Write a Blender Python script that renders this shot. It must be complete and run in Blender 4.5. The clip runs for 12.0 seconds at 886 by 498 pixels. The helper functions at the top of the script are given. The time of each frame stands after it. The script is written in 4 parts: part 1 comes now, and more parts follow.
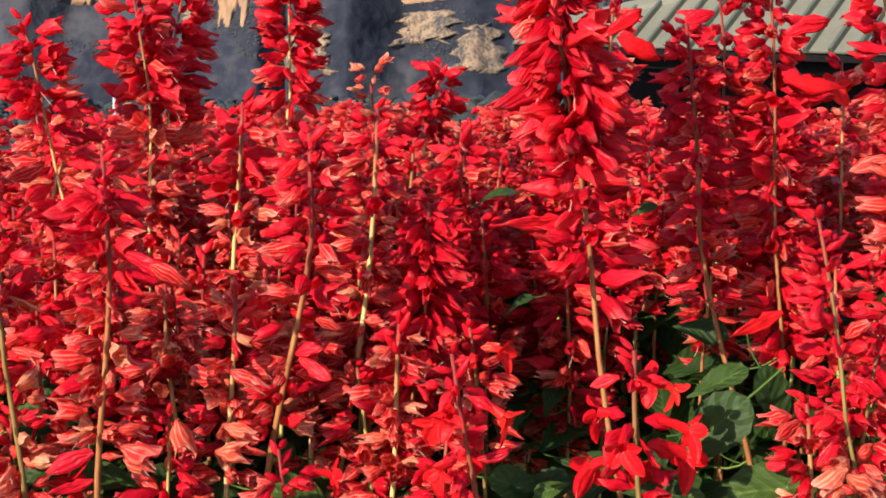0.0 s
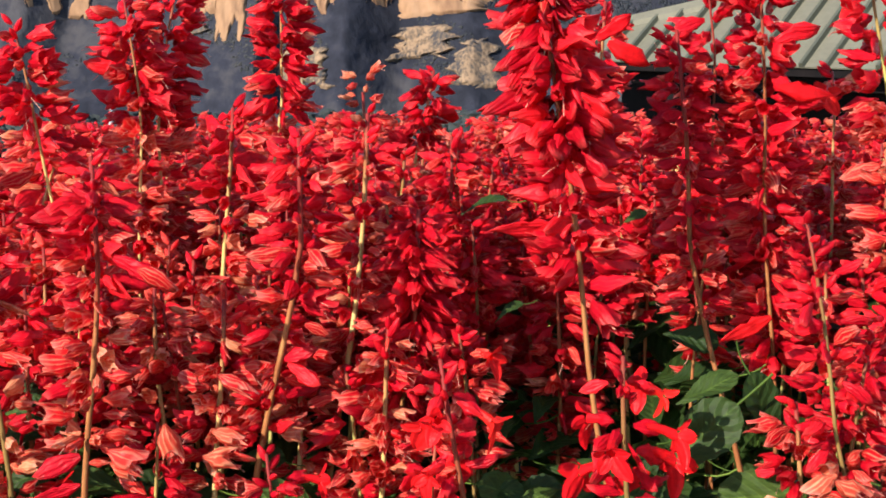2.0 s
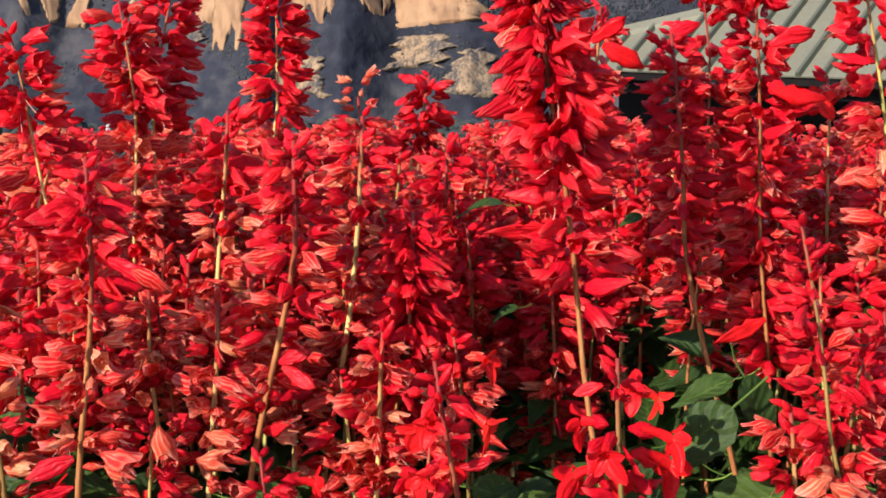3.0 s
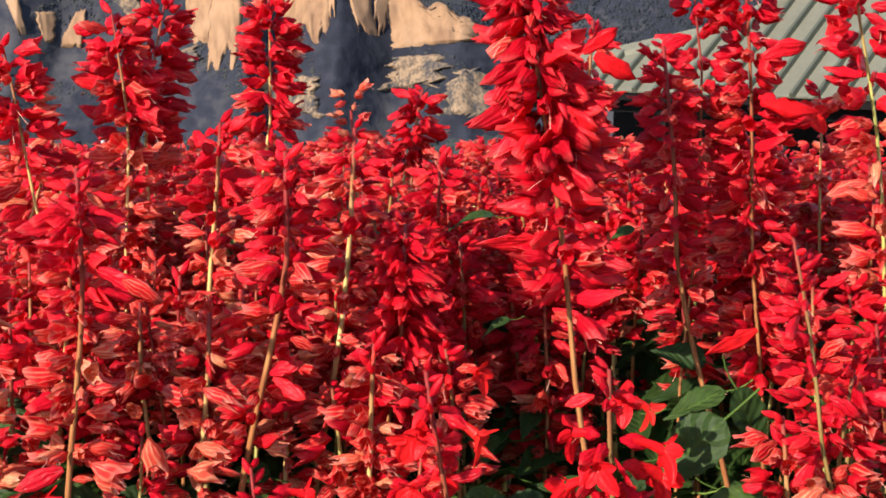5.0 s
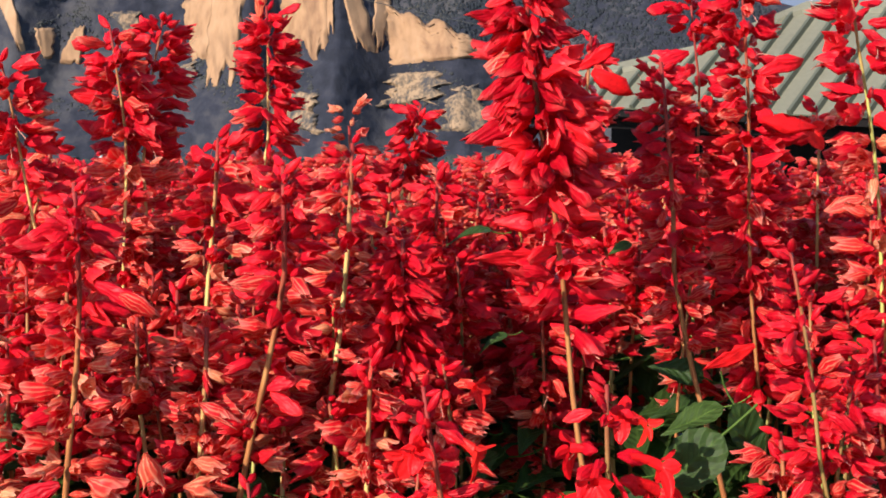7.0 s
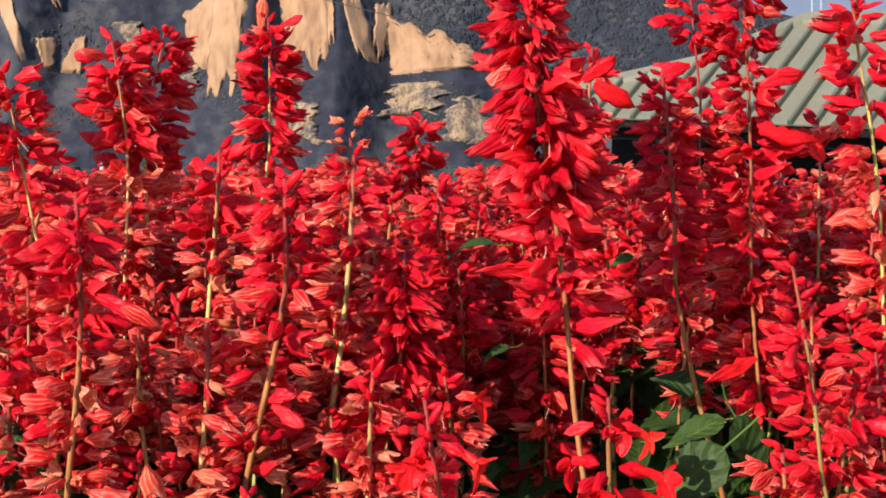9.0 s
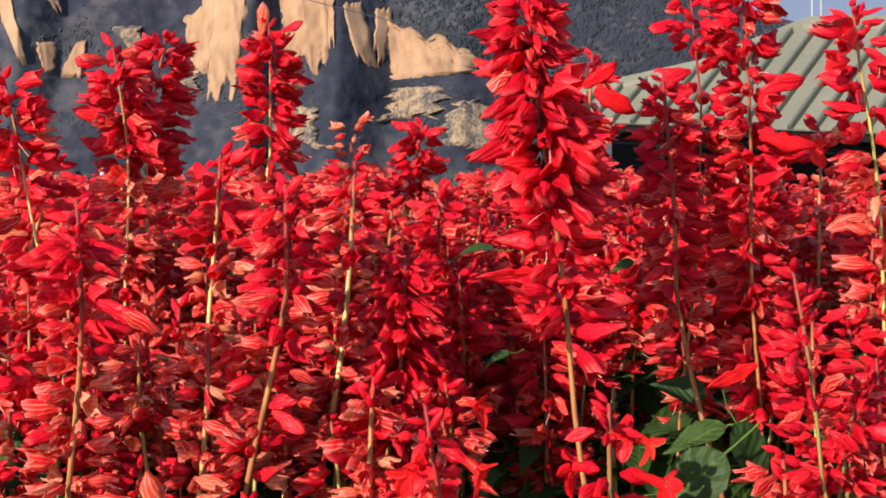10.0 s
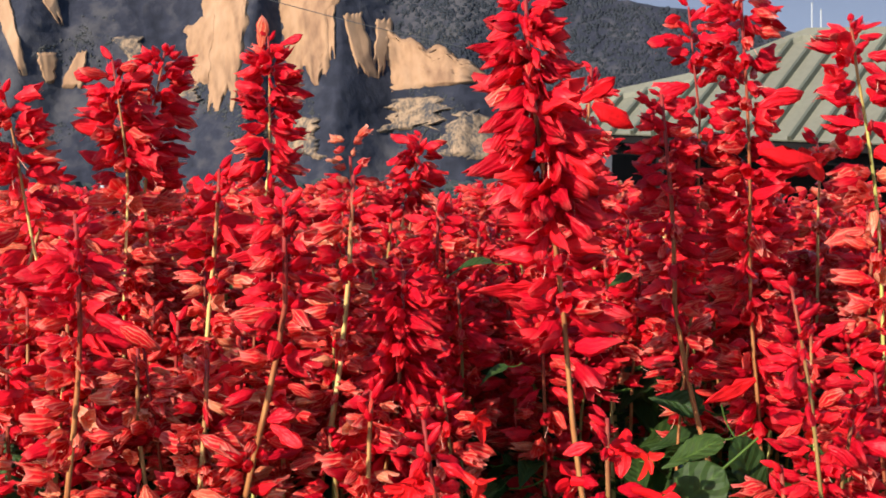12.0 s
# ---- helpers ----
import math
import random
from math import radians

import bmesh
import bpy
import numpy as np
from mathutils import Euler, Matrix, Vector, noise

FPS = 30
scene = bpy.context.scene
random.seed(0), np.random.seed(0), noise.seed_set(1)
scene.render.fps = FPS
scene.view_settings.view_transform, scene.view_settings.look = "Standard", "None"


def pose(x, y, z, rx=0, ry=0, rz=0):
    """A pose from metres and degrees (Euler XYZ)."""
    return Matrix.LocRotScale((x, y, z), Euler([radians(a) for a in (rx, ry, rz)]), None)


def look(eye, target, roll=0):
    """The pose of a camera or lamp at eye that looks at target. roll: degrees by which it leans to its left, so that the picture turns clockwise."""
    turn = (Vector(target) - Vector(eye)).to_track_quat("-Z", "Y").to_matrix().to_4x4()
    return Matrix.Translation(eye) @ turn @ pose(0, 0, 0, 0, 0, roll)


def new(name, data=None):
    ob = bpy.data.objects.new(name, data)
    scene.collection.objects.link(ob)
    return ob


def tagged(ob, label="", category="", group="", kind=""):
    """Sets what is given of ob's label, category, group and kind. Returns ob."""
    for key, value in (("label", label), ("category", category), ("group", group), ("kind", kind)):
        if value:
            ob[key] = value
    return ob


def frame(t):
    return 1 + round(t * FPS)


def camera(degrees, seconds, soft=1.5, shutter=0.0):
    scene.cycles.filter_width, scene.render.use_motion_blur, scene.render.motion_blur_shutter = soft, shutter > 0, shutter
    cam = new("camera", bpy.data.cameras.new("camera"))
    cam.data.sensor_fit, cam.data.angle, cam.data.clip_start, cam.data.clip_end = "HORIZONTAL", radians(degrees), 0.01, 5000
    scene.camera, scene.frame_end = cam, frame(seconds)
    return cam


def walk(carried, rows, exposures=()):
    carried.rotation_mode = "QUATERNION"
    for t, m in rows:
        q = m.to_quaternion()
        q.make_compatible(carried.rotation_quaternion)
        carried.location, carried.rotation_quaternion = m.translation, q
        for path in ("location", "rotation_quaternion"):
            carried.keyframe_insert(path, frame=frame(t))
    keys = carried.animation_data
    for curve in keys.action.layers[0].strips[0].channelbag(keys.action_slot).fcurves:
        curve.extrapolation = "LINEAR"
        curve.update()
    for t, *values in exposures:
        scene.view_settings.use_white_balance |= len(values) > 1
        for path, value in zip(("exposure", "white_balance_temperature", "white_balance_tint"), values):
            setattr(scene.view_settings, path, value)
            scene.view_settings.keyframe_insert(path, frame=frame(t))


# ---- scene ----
cam = camera(35.0, 12.0, soft=1.8)
PATH = [
    (0.0, look((-0.0063, 0.0000, 0.6631), (-0.0356, 2.9465, 0.0998), -0.584)),
    (0.5, look((-0.0053, 0.0000, 0.6626), (-0.0332, 2.9478, 0.1059), -0.536)),
    (1.0, look((-0.0044, 0.0000, 0.6616), (-0.0305, 2.9491, 0.1121), -0.491)),
    (1.5, look((-0.0036, 0.0000, 0.6601), (-0.0273, 2.9506, 0.1185), -0.448)),
    (2.0, look((-0.0029, 0.0000, 0.6585), (-0.0237, 2.9522, 0.1254), -0.408)),
    (2.5, look((-0.0022, 0.0000, 0.6568), (-0.0200, 2.9539, 0.1330), -0.370)),
    (3.0, look((-0.0017, 0.0000, 0.6552), (-0.0161, 2.9556, 0.1412), -0.335)),
    (3.2, look((-0.0015, 0.0000, 0.6546), (-0.0146, 2.9563, 0.1447), -0.322)),
    (4.8, look((-0.0003, 0.0000, 0.6510), (-0.0042, 2.9620, 0.1749), -0.226)),
    (5.0, look((-0.0002, 0.0000, 0.6507), (-0.0032, 2.9626, 0.1788), -0.216)),
    (5.5, look((-0.0000, 0.0000, 0.6502), (-0.0012, 2.9642, 0.1882), -0.191)),
    (6.0, look((0.0000, 0.0000, 0.6500), (0.0002, 2.9656, 0.1972), -0.168)),
    (6.5, look((0.0000, 0.0000, 0.6499), (0.0011, 2.9669, 0.2054), -0.147)),
    (7.0, look((-0.0000, 0.0000, 0.6500), (0.0014, 2.9680, 0.2128), -0.128)),
    (7.2, look((-0.0001, 0.0000, 0.6501), (0.0014, 2.9684, 0.2155), -0.120)),
    (8.8, look((-0.0006, 0.0000, 0.6510), (0.0001, 2.9708, 0.2332), -0.070)),
    (9.0, look((-0.0006, 0.0000, 0.6512), (-0.0000, 2.9710, 0.2351), -0.065)),
    (9.5, look((-0.0008, 0.0000, 0.6515), (-0.0004, 2.9716, 0.2400), -0.052)),
    (10.0, look((-0.0009, 0.0000, 0.6518), (-0.0005, 2.9723, 0.2453), -0.041)),
    (10.5, look((-0.0009, 0.0000, 0.6522), (-0.0003, 2.9731, 0.2512), -0.031)),
    (11.0, look((-0.0008, 0.0000, 0.6525), (-0.0000, 2.9739, 0.2575), -0.022)),
    (11.5, look((-0.0005, 0.0000, 0.6530), (0.0002, 2.9747, 0.2639), -0.013)),
    (12.0, look((-0.0000, 0.0000, 0.6537), (-0.0001, 2.9753, 0.2693), -0.005)),
]
walk(cam, PATH, [(0.0, 1.06), (12.0, 1.06)])

# ---- light ----
SUN_TO = Vector((-0.585, -0.67, 0.46)).normalized()
world = bpy.data.worlds.new("sky")
scene.world = world
world.use_nodes = True
wn = world.node_tree.nodes
sky = wn.new("ShaderNodeTexSky")
sky.sky_type = "NISHITA"
sky.sun_disc = False
sky.sun_elevation = math.asin(SUN_TO.z)
sky.sun_rotation = math.atan2(SUN_TO.x, SUN_TO.y)
sky.air_density, sky.dust_density, sky.ozone_density = 1.0, 0.5, 2.5
wn["Background"].inputs["Strength"].default_value = 0.15
world.node_tree.links.new(sky.outputs[0], wn["Background"].inputs["Color"])
sun = new("sun", bpy.data.lights.new("sun", "SUN"))
sun.data.energy, sun.data.angle, sun.data.color = 4.8, radians(0.6), (1.0, 0.91, 0.80)
sun.matrix_world = look(SUN_TO * 40, (0, 0, 0))


# ---- materials ----
def material(name):
    m = bpy.data.materials.new(name)
    m.use_nodes = True
    return m, m.node_tree.nodes, m.node_tree.links


def ramp(nodes, stops):
    r = nodes.new("ShaderNodeValToRGB")
    for i, (at, c) in enumerate(stops):
        e = r.color_ramp.elements[i] if i < 2 else r.color_ramp.elements.new(at)
        e.position, e.color = at, (*c, 1)
    return r


def petal_material(name, stops, streak, ribs=11.0, thin=0.40, rough=0.42, island=False, papery=0.9):
    """Thin plant tissue: long streaks from base to tip, a random tint for each piece, light shining through."""
    m, n, l = material(name)
    bsdf = n["Principled BSDF"]
    uv = n.new("ShaderNodeUVMap")
    if island:
        rnd = n.new("ShaderNodeNewGeometry").outputs["Random Per Island"]
    else:
        rnd = n.new("ShaderNodeObjectInfo").outputs["Random"]
    shift = n.new("ShaderNodeMath")
    shift.operation = "MULTIPLY"
    shift.inputs[1].default_value = 37.0
    l.new(rnd, shift.inputs[0])
    stretch = n.new("ShaderNodeMapping")
    stretch.inputs["Scale"].default_value = (6.0, 1.4, 1)
    l.new(uv.outputs[0], stretch.inputs["Vector"])
    drift = n.new("ShaderNodeTexNoise")
    drift.noise_dimensions = "4D"
    drift.inputs["Scale"].default_value, drift.inputs["Detail"].default_value = 1.0, 2.0
    l.new(stretch.outputs[0], drift.inputs["Vector"])
    l.new(shift.outputs[0], drift.inputs["W"])
    # parallel veins from base to tip, a little uneven
    across = n.new("ShaderNodeSeparateXYZ")
    l.new(uv.outputs[0], across.inputs[0])
    wave = n.new("ShaderNodeMath")
    wave.operation = "MULTIPLY_ADD"
    wave.inputs[1].default_value = ribs * 6.2832
    l.new(across.outputs["X"], wave.inputs[0])
    bend = n.new("ShaderNodeMath")
    bend.operation = "MULTIPLY"
    bend.inputs[1].default_value = 4.5
    l.new(drift.outputs["Fac"], bend.inputs[0])
    l.new(bend.outputs[0], wave.inputs[2])
    sine = n.new("ShaderNodeMath")
    sine.operation = "SINE"
    l.new(wave.outputs[0], sine.inputs[0])
    half = n.new("ShaderNodeMath")
    half.operation = "MULTIPLY_ADD"
    half.inputs[1].default_value, half.inputs[2].default_value = 0.22, 0.28
    l.new(sine.outputs[0], half.inputs[0])
    streaks = n.new("ShaderNodeMath")
    streaks.operation = "MULTIPLY_ADD"
    streaks.inputs[1].default_value = 0.5
    l.new(drift.outputs["Fac"], streaks.inputs[0])
    l.new(half.outputs[0], streaks.inputs[2])
    tint = ramp(n, stops)
    l.new(rnd, tint.inputs["Fac"])
    pale = ramp(n, [(0.50, (0, 0, 0)), (0.76, (1, 1, 1))])
    l.new(streaks.outputs[0], pale.inputs["Fac"])
    gain = n.new("ShaderNodeMath")
    gain.operation = "MULTIPLY"
    gain.inputs[1].default_value = streak[0]
    l.new(pale.outputs[0], gain.inputs[0])
    mix = n.new("ShaderNodeMix")
    mix.data_type = "RGBA"
    l.new(gain.outputs[0], mix.inputs["Factor"])
    l.new(tint.outputs[0], mix.inputs["A"])
    mix.inputs["B"].default_value = (*streak[1], 1)
    fine = n.new("ShaderNodeTexNoise")
    fine.inputs["Scale"].default_value = 260
    fine.inputs["Detail"].default_value = 3
    spots = n.new("ShaderNodeMix")
    spots.data_type, spots.blend_type = "RGBA", "MULTIPLY"
    spots.inputs["Factor"].default_value = 0.5
    geo = n.new("ShaderNodeTexCoord")
    l.new(geo.outputs["Object"], fine.inputs["Vector"])
    spread = ramp(n, [(0.32, (0.45, 0.40, 0.42)), (0.56, (1, 1, 1))])
    l.new(fine.outputs["Fac"], spread.inputs["Fac"])
    l.new(mix.outputs["Result"], spots.inputs["A"])
    l.new(spread.outputs[0], spots.inputs["B"])
    # a pale rim, uneven: dry papery edge plus a painted glint of caught light
    rim = n.new("ShaderNodeMapRange")
    rim.inputs["From Min"].default_value, rim.inputs["From Max"].default_value = 0.80, 1.0
    l.new(across.outputs["Y"], rim.inputs["Value"])
    rim_glint = n.new("ShaderNodeMath")
    rim_glint.operation = "MULTIPLY"
    l.new(rim.outputs["Result"], rim_glint.inputs[0])
    l.new(drift.outputs["Fac"], rim_glint.inputs[1])
    pale_rim = n.new("ShaderNodeMath")
    pale_rim.operation = "MULTIPLY"
    pale_rim.inputs[1].default_value = papery
    l.new(rim_glint.outputs[0], pale_rim.inputs[0])
    edged = n.new("ShaderNodeMix")
    edged.data_type = "RGBA"
    l.new(pale_rim.outputs[0], edged.inputs["Factor"])
    l.new(spots.outputs["Result"], edged.inputs["A"])
    edged.inputs["B"].default_value = (0.86, 0.40, 0.30, 1)
    # the dry threads in the mouth have their own strip of the map
    side = n.new("ShaderNodeSeparateXYZ")
    l.new(uv.outputs[0], side.inputs[0])
    thread = n.new("ShaderNodeMath")
    thread.operation = "GREATER_THAN"
    thread.inputs[1].default_value = 1.5
    l.new(side.outputs["X"], thread.inputs[0])
    tissue = n.new("ShaderNodeMix")
    tissue.data_type = "RGBA"
    l.new(thread.outputs[0], tissue.inputs["Factor"])
    l.new(edged.outputs["Result"], tissue.inputs["A"])
    tissue.inputs["B"].default_value = (0.78, 0.36, 0.27, 1)
    l.new(tissue.outputs["Result"], bsdf.inputs["Base Color"])
    bsdf.inputs["Roughness"].default_value = rough
    bsdf.inputs["Specular IOR Level"].default_value = 0.16
    bump = n.new("ShaderNodeBump")
    bump.inputs["Strength"].default_value, bump.inputs["Distance"].default_value = 0.55, 0.0012
    relief = n.new("ShaderNodeMath")
    relief.operation = "MULTIPLY_ADD"
    relief.inputs[1].default_value = 0.7
    l.new(fine.outputs["Fac"], relief.inputs[0])
    l.new(streaks.outputs[0], relief.inputs[2])
    l.new(relief.outputs[0], bump.inputs["Height"])
    l.new(bump.outputs[0], bsdf.inputs["Normal"])
    glow = n.new("ShaderNodeBsdfTranslucent")
    l.new(spots.outputs["Result"], glow.inputs["Color"])
    both = n.new("ShaderNodeMixShader")
    both.inputs[0].default_value = thin
    l.new(bsdf.outputs[0], both.inputs[1])
    l.new(glow.outputs[0], both.inputs[2])
    l.new(both.outputs[0], n["Material Output"].inputs["Surface"])
    return m


def calyx_set(island):
    end = "_joined" if island else ""
    return (
        petal_material("calyx_fresh" + end, [(0.0, (0.46, 0.003, 0.015)), (0.6, (0.72, 0.006, 0.024)), (1.0, (0.84, 0.016, 0.027))],
                       (0.10, (0.86, 0.06, 0.05)), island=island, papery=0.15),
        petal_material("calyx_faded" + end, [(0.0, (0.52, 0.006, 0.014)), (0.6, (0.74, 0.015, 0.022)), (1.0, (0.80, 0.050, 0.036))],
                       (0.40 if island else 0.55, (0.86, 0.28, 0.17)), island=island, papery=0.3 if island else 0.6),
        petal_material("calyx_dry" + end, [(0.0, (0.66, 0.045, 0.028)), (0.6, (0.72, 0.10, 0.055)), (1.0, (0.74, 0.26, 0.13))],
                       (0.5, (0.84, 0.50, 0.27)), rough=0.55, island=island),
        petal_material("corolla_scarlet" + end, [(0.0, (0.72, 0.008, 0.016)), (0.7, (0.84, 0.016, 0.018)), (1.0, (0.88, 0.05, 0.02))],
                       (0.3, (0.62, 0.004, 0.01)), 5.0, 0.4, 0.42, island=island, papery=0.0),
    )


PETALS = calyx_set(False)
PETALS_JOINED = calyx_set(True)


def grained(name, stops, scale, stretch=(1, 1, 1), rough=0.7, bump=0.3, depth=0.002, metal=0.0, second=6.0):
    """A surface with two scales of noise in its colour and a fine relief, in object space."""
    m, n, l = material(name)
    bsdf = n["Principled BSDF"]
    co = n.new("ShaderNodeTexCoord")
    mp = n.new("ShaderNodeMapping")
    mp.inputs["Scale"].default_value = stretch
    l.new(co.outputs["Object"], mp.inputs["Vector"])
    a = n.new("ShaderNodeTexNoise")
    a.inputs["Scale"].default_value, a.inputs["Detail"].default_value = scale, 5
    b = n.new("ShaderNodeTexNoise")
    b.inputs["Scale"].default_value, b.inputs["Detail"].default_value = scale * second, 4
    l.new(mp.outputs[0], a.inputs["Vector"])
    l.new(mp.outputs[0], b.inputs["Vector"])
    mean = n.new("ShaderNodeMix")
    mean.inputs["Factor"].default_value = 0.4
    l.new(a.outputs["Fac"], mean.inputs["A"])
    l.new(b.outputs["Fac"], mean.inputs["B"])
    r = ramp(n, stops)
    l.new(mean.outputs["Result"], r.inputs["Fac"])
    l.new(r.outputs[0], bsdf.inputs["Base Color"])
    bsdf.inputs["Roughness"].default_value, bsdf.inputs["Metallic"].default_value = rough, metal
    bsdf.inputs["Specular IOR Level"].default_value = 0.3
    bp = n.new("ShaderNodeBump")
    bp.inputs["Strength"].default_value, bp.inputs["Distance"].default_value = bump, depth
    l.new(mean.outputs["Result"], bp.inputs["Height"])
    l.new(bp.outputs[0], bsdf.inputs["Normal"])
    return m


def stem_material(name, low, mid, high, start):
    """Stem tissue, flushed red where it carries the flowers."""
    m = grained(name, [(0.3, low), (0.5, mid), (0.7, high)], 60, (1, 1, 0.2), 0.5)
    n, l = m.node_tree.nodes, m.node_tree.links
    bsdf = n["Principled BSDF"]
    plain = bsdf.inputs["Base Color"].links[0].from_socket
    co = n.new("ShaderNodeTexCoord")
    split = n.new("ShaderNodeSeparateXYZ")
    l.new(co.outputs["Generated"], split.inputs[0])
    flush = ramp(n, [(start, (0, 0, 0)), (min(1.0, start + 0.12), (1, 1, 1))])
    l.new(split.outputs["Z"], flush.inputs["Fac"])
    mix = n.new("ShaderNodeMix")
    mix.data_type = "RGBA"
    l.new(flush.outputs[0], mix.inputs["Factor"])
    l.new(plain, mix.inputs["A"])
    mix.inputs["B"].default_value = (0.20, 0.022, 0.02, 1)
    bsdf.inputs["Specular IOR Level"].default_value = 0.12
    l.new(mix.outputs["Result"], bsdf.inputs["Base Color"])
    return m


STEM_TAN = stem_material("stem_tan", (0.34, 0.21, 0.07), (0.52, 0.36, 0.13), (0.62, 0.46, 0.21), 0.87)
STEM_GREEN = stem_material("stem_green", (0.20, 0.19, 0.05), (0.34, 0.33, 0.09), (0.42, 0.30, 0.12), 0.9)
STEM_RED = stem_material("stem_red", (0.17, 0.045, 0.02), (0.28, 0.11, 0.04), (0.36, 0.19, 0.07), 0.82)


def leaf_material():
    m, n, l = material("leaf_green")
    bsdf = n["Principled BSDF"]
    uv = n.new("ShaderNodeUVMap")
    rnd = n.new("ShaderNodeObjectInfo")
    base = ramp(n, [(0.0, (0.015, 0.032, 0.008)), (0.7, (0.026, 0.050, 0.011)), (1.0, (0.050, 0.085, 0.018))])
    l.new(rnd.outputs["Random"], base.inputs["Fac"])
    blotch = n.new("ShaderNodeTexNoise")
    blotch.inputs["Scale"].default_value, blotch.inputs["Detail"].default_value = 7, 4
    l.new(uv.outputs[0], blotch.inputs["Vector"])
    tone = ramp(n, [(0.3, (0.6, 0.6, 0.6)), (0.7, (1.25, 1.2, 1.1))])
    l.new(blotch.outputs["Fac"], tone.inputs["Fac"])
    mul = n.new("ShaderNodeMix")
    mul.data_type, mul.blend_type = "RGBA", "MULTIPLY"
    mul.inputs["Factor"].default_value = 1
    l.new(base.outputs[0], mul.inputs["A"])
    l.new(tone.outputs[0], mul.inputs["B"])
    # pale side veins, slanting from the midrib
    split = n.new("ShaderNodeSeparateXYZ")
    l.new(uv.outputs[0], split.inputs[0])
    comb = n.new("ShaderNodeMath")
    comb.operation = "PINGPONG"
    comb.inputs[1].default_value = 0.075
    l.new(split.outputs["X"], comb.inputs[0])
    vein = ramp(n, [(0.0, (1.9, 1.8, 1.7)), (0.011, (1, 1, 1))])
    l.new(comb.outputs[0], vein.inputs["Fac"])
    mid = ramp(n, [(0.03, (2.2, 2.1, 1.8)), (0.09, (1, 1, 1))])
    l.new(split.outputs["Y"], mid.inputs["Fac"])
    veins = n.new("ShaderNodeMix")
    veins.data_type, veins.blend_type = "RGBA", "MULTIPLY"
    veins.inputs["Factor"].default_value = 1
    l.new(vein.outputs[0], veins.inputs["A"])
    l.new(mid.outputs[0], veins.inputs["B"])
    ribbed = n.new("ShaderNodeMix")
    ribbed.data_type, ribbed.blend_type = "RGBA", "MULTIPLY"
    ribbed.inputs["Factor"].default_value = 0.6
    l.new(mul.outputs["Result"], ribbed.inputs["A"])
    l.new(veins.outputs["Result"], ribbed.inputs["B"])
    l.new(ribbed.outputs["Result"], bsdf.inputs["Base Color"])
    bsdf.inputs["Roughness"].default_value = 0.55
    bsdf.inputs["Specular IOR Level"].default_value = 0.14
    bp = n.new("ShaderNodeBump")
    bp.inputs["Strength"].default_value, bp.inputs["Distance"].default_value = 0.35, 0.02
    l.new(comb.outputs[0], bp.inputs["Height"])
    l.new(bp.outputs[0], bsdf.inputs["Normal"])
    glow = n.new("ShaderNodeBsdfTranslucent")
    glow.inputs["Color"].default_value = (0.06, 0.14, 0.02, 1)
    both = n.new("ShaderNodeMixShader")
    both.inputs[0].default_value = 0.2
    l.new(bsdf.outputs[0], both.inputs[1])
    l.new(glow.outputs[0], both.inputs[2])
    l.new(both.outputs[0], n["Material Output"].inputs["Surface"])
    return m


LEAF = leaf_material()
SOIL = grained("soil", [(0.3, (0.014, 0.012, 0.010)), (0.55, (0.022, 0.024, 0.022)), (0.75, (0.032, 0.035, 0.030))], 0.35, rough=0.95, bump=0.8, depth=0.03, second=20)
# broad gully shade and blue distance haze are put into the scrub colour
SHADED_SCRUB = grained("hill_scrub_shade", [(0.40, (0.0081, 0.0095, 0.0160)), (0.5, (0.0158, 0.0173, 0.0270)), (0.60, (0.0396, 0.0378, 0.0423))], 0.028, rough=0.95, bump=1.0, depth=2.0, second=9)
# sky haze as a plain colour, for the sheet behind the hill
SKY_HAZE = grained("sky_haze_colour", [(0.3, (0.1130, 0.1423, 0.1966)), (0.7, (0.1256, 0.1549, 0.2093))], 0.002, rough=1.0, bump=0.0, depth=0.1)
SAND_DULL = grained("weathered_sandstone", [(0.40, (0.0360, 0.0342, 0.0360)), (0.50, (0.1170, 0.0828, 0.0558)), (0.60, (0.2250, 0.1485, 0.0900))], 0.30, (1, 1, 0.7), 0.9, 0.8, 0.4, second=4)
SAND = grained("sandstone", [(0.34, (0.1380, 0.0736, 0.0405)), (0.5, (0.2374, 0.1362, 0.0736)), (0.66, (0.2852, 0.1730, 0.1012))], 0.10, (1, 0.4, 0.35), 0.9, 0.4, 0.35, second=5)
# the blue-grey cast of woods and bushes is distance haze, mixed into their colour
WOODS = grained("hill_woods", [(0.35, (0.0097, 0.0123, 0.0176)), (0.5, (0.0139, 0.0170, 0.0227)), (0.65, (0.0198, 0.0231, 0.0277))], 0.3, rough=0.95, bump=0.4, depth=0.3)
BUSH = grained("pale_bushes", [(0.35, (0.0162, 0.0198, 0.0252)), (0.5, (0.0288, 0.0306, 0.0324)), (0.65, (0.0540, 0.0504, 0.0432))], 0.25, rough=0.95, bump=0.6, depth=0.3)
FOLIAGE = grained("shrub_foliage", [(0.3, (0.014, 0.018, 0.018)), (0.5, (0.024, 0.029, 0.028)), (0.7, (0.040, 0.044, 0.038))], 0.8, rough=0.9, bump=0.6, depth=0.1)
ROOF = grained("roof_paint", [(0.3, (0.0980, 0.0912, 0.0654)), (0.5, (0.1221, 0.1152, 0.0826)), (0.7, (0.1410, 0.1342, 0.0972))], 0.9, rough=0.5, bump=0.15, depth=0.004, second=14)
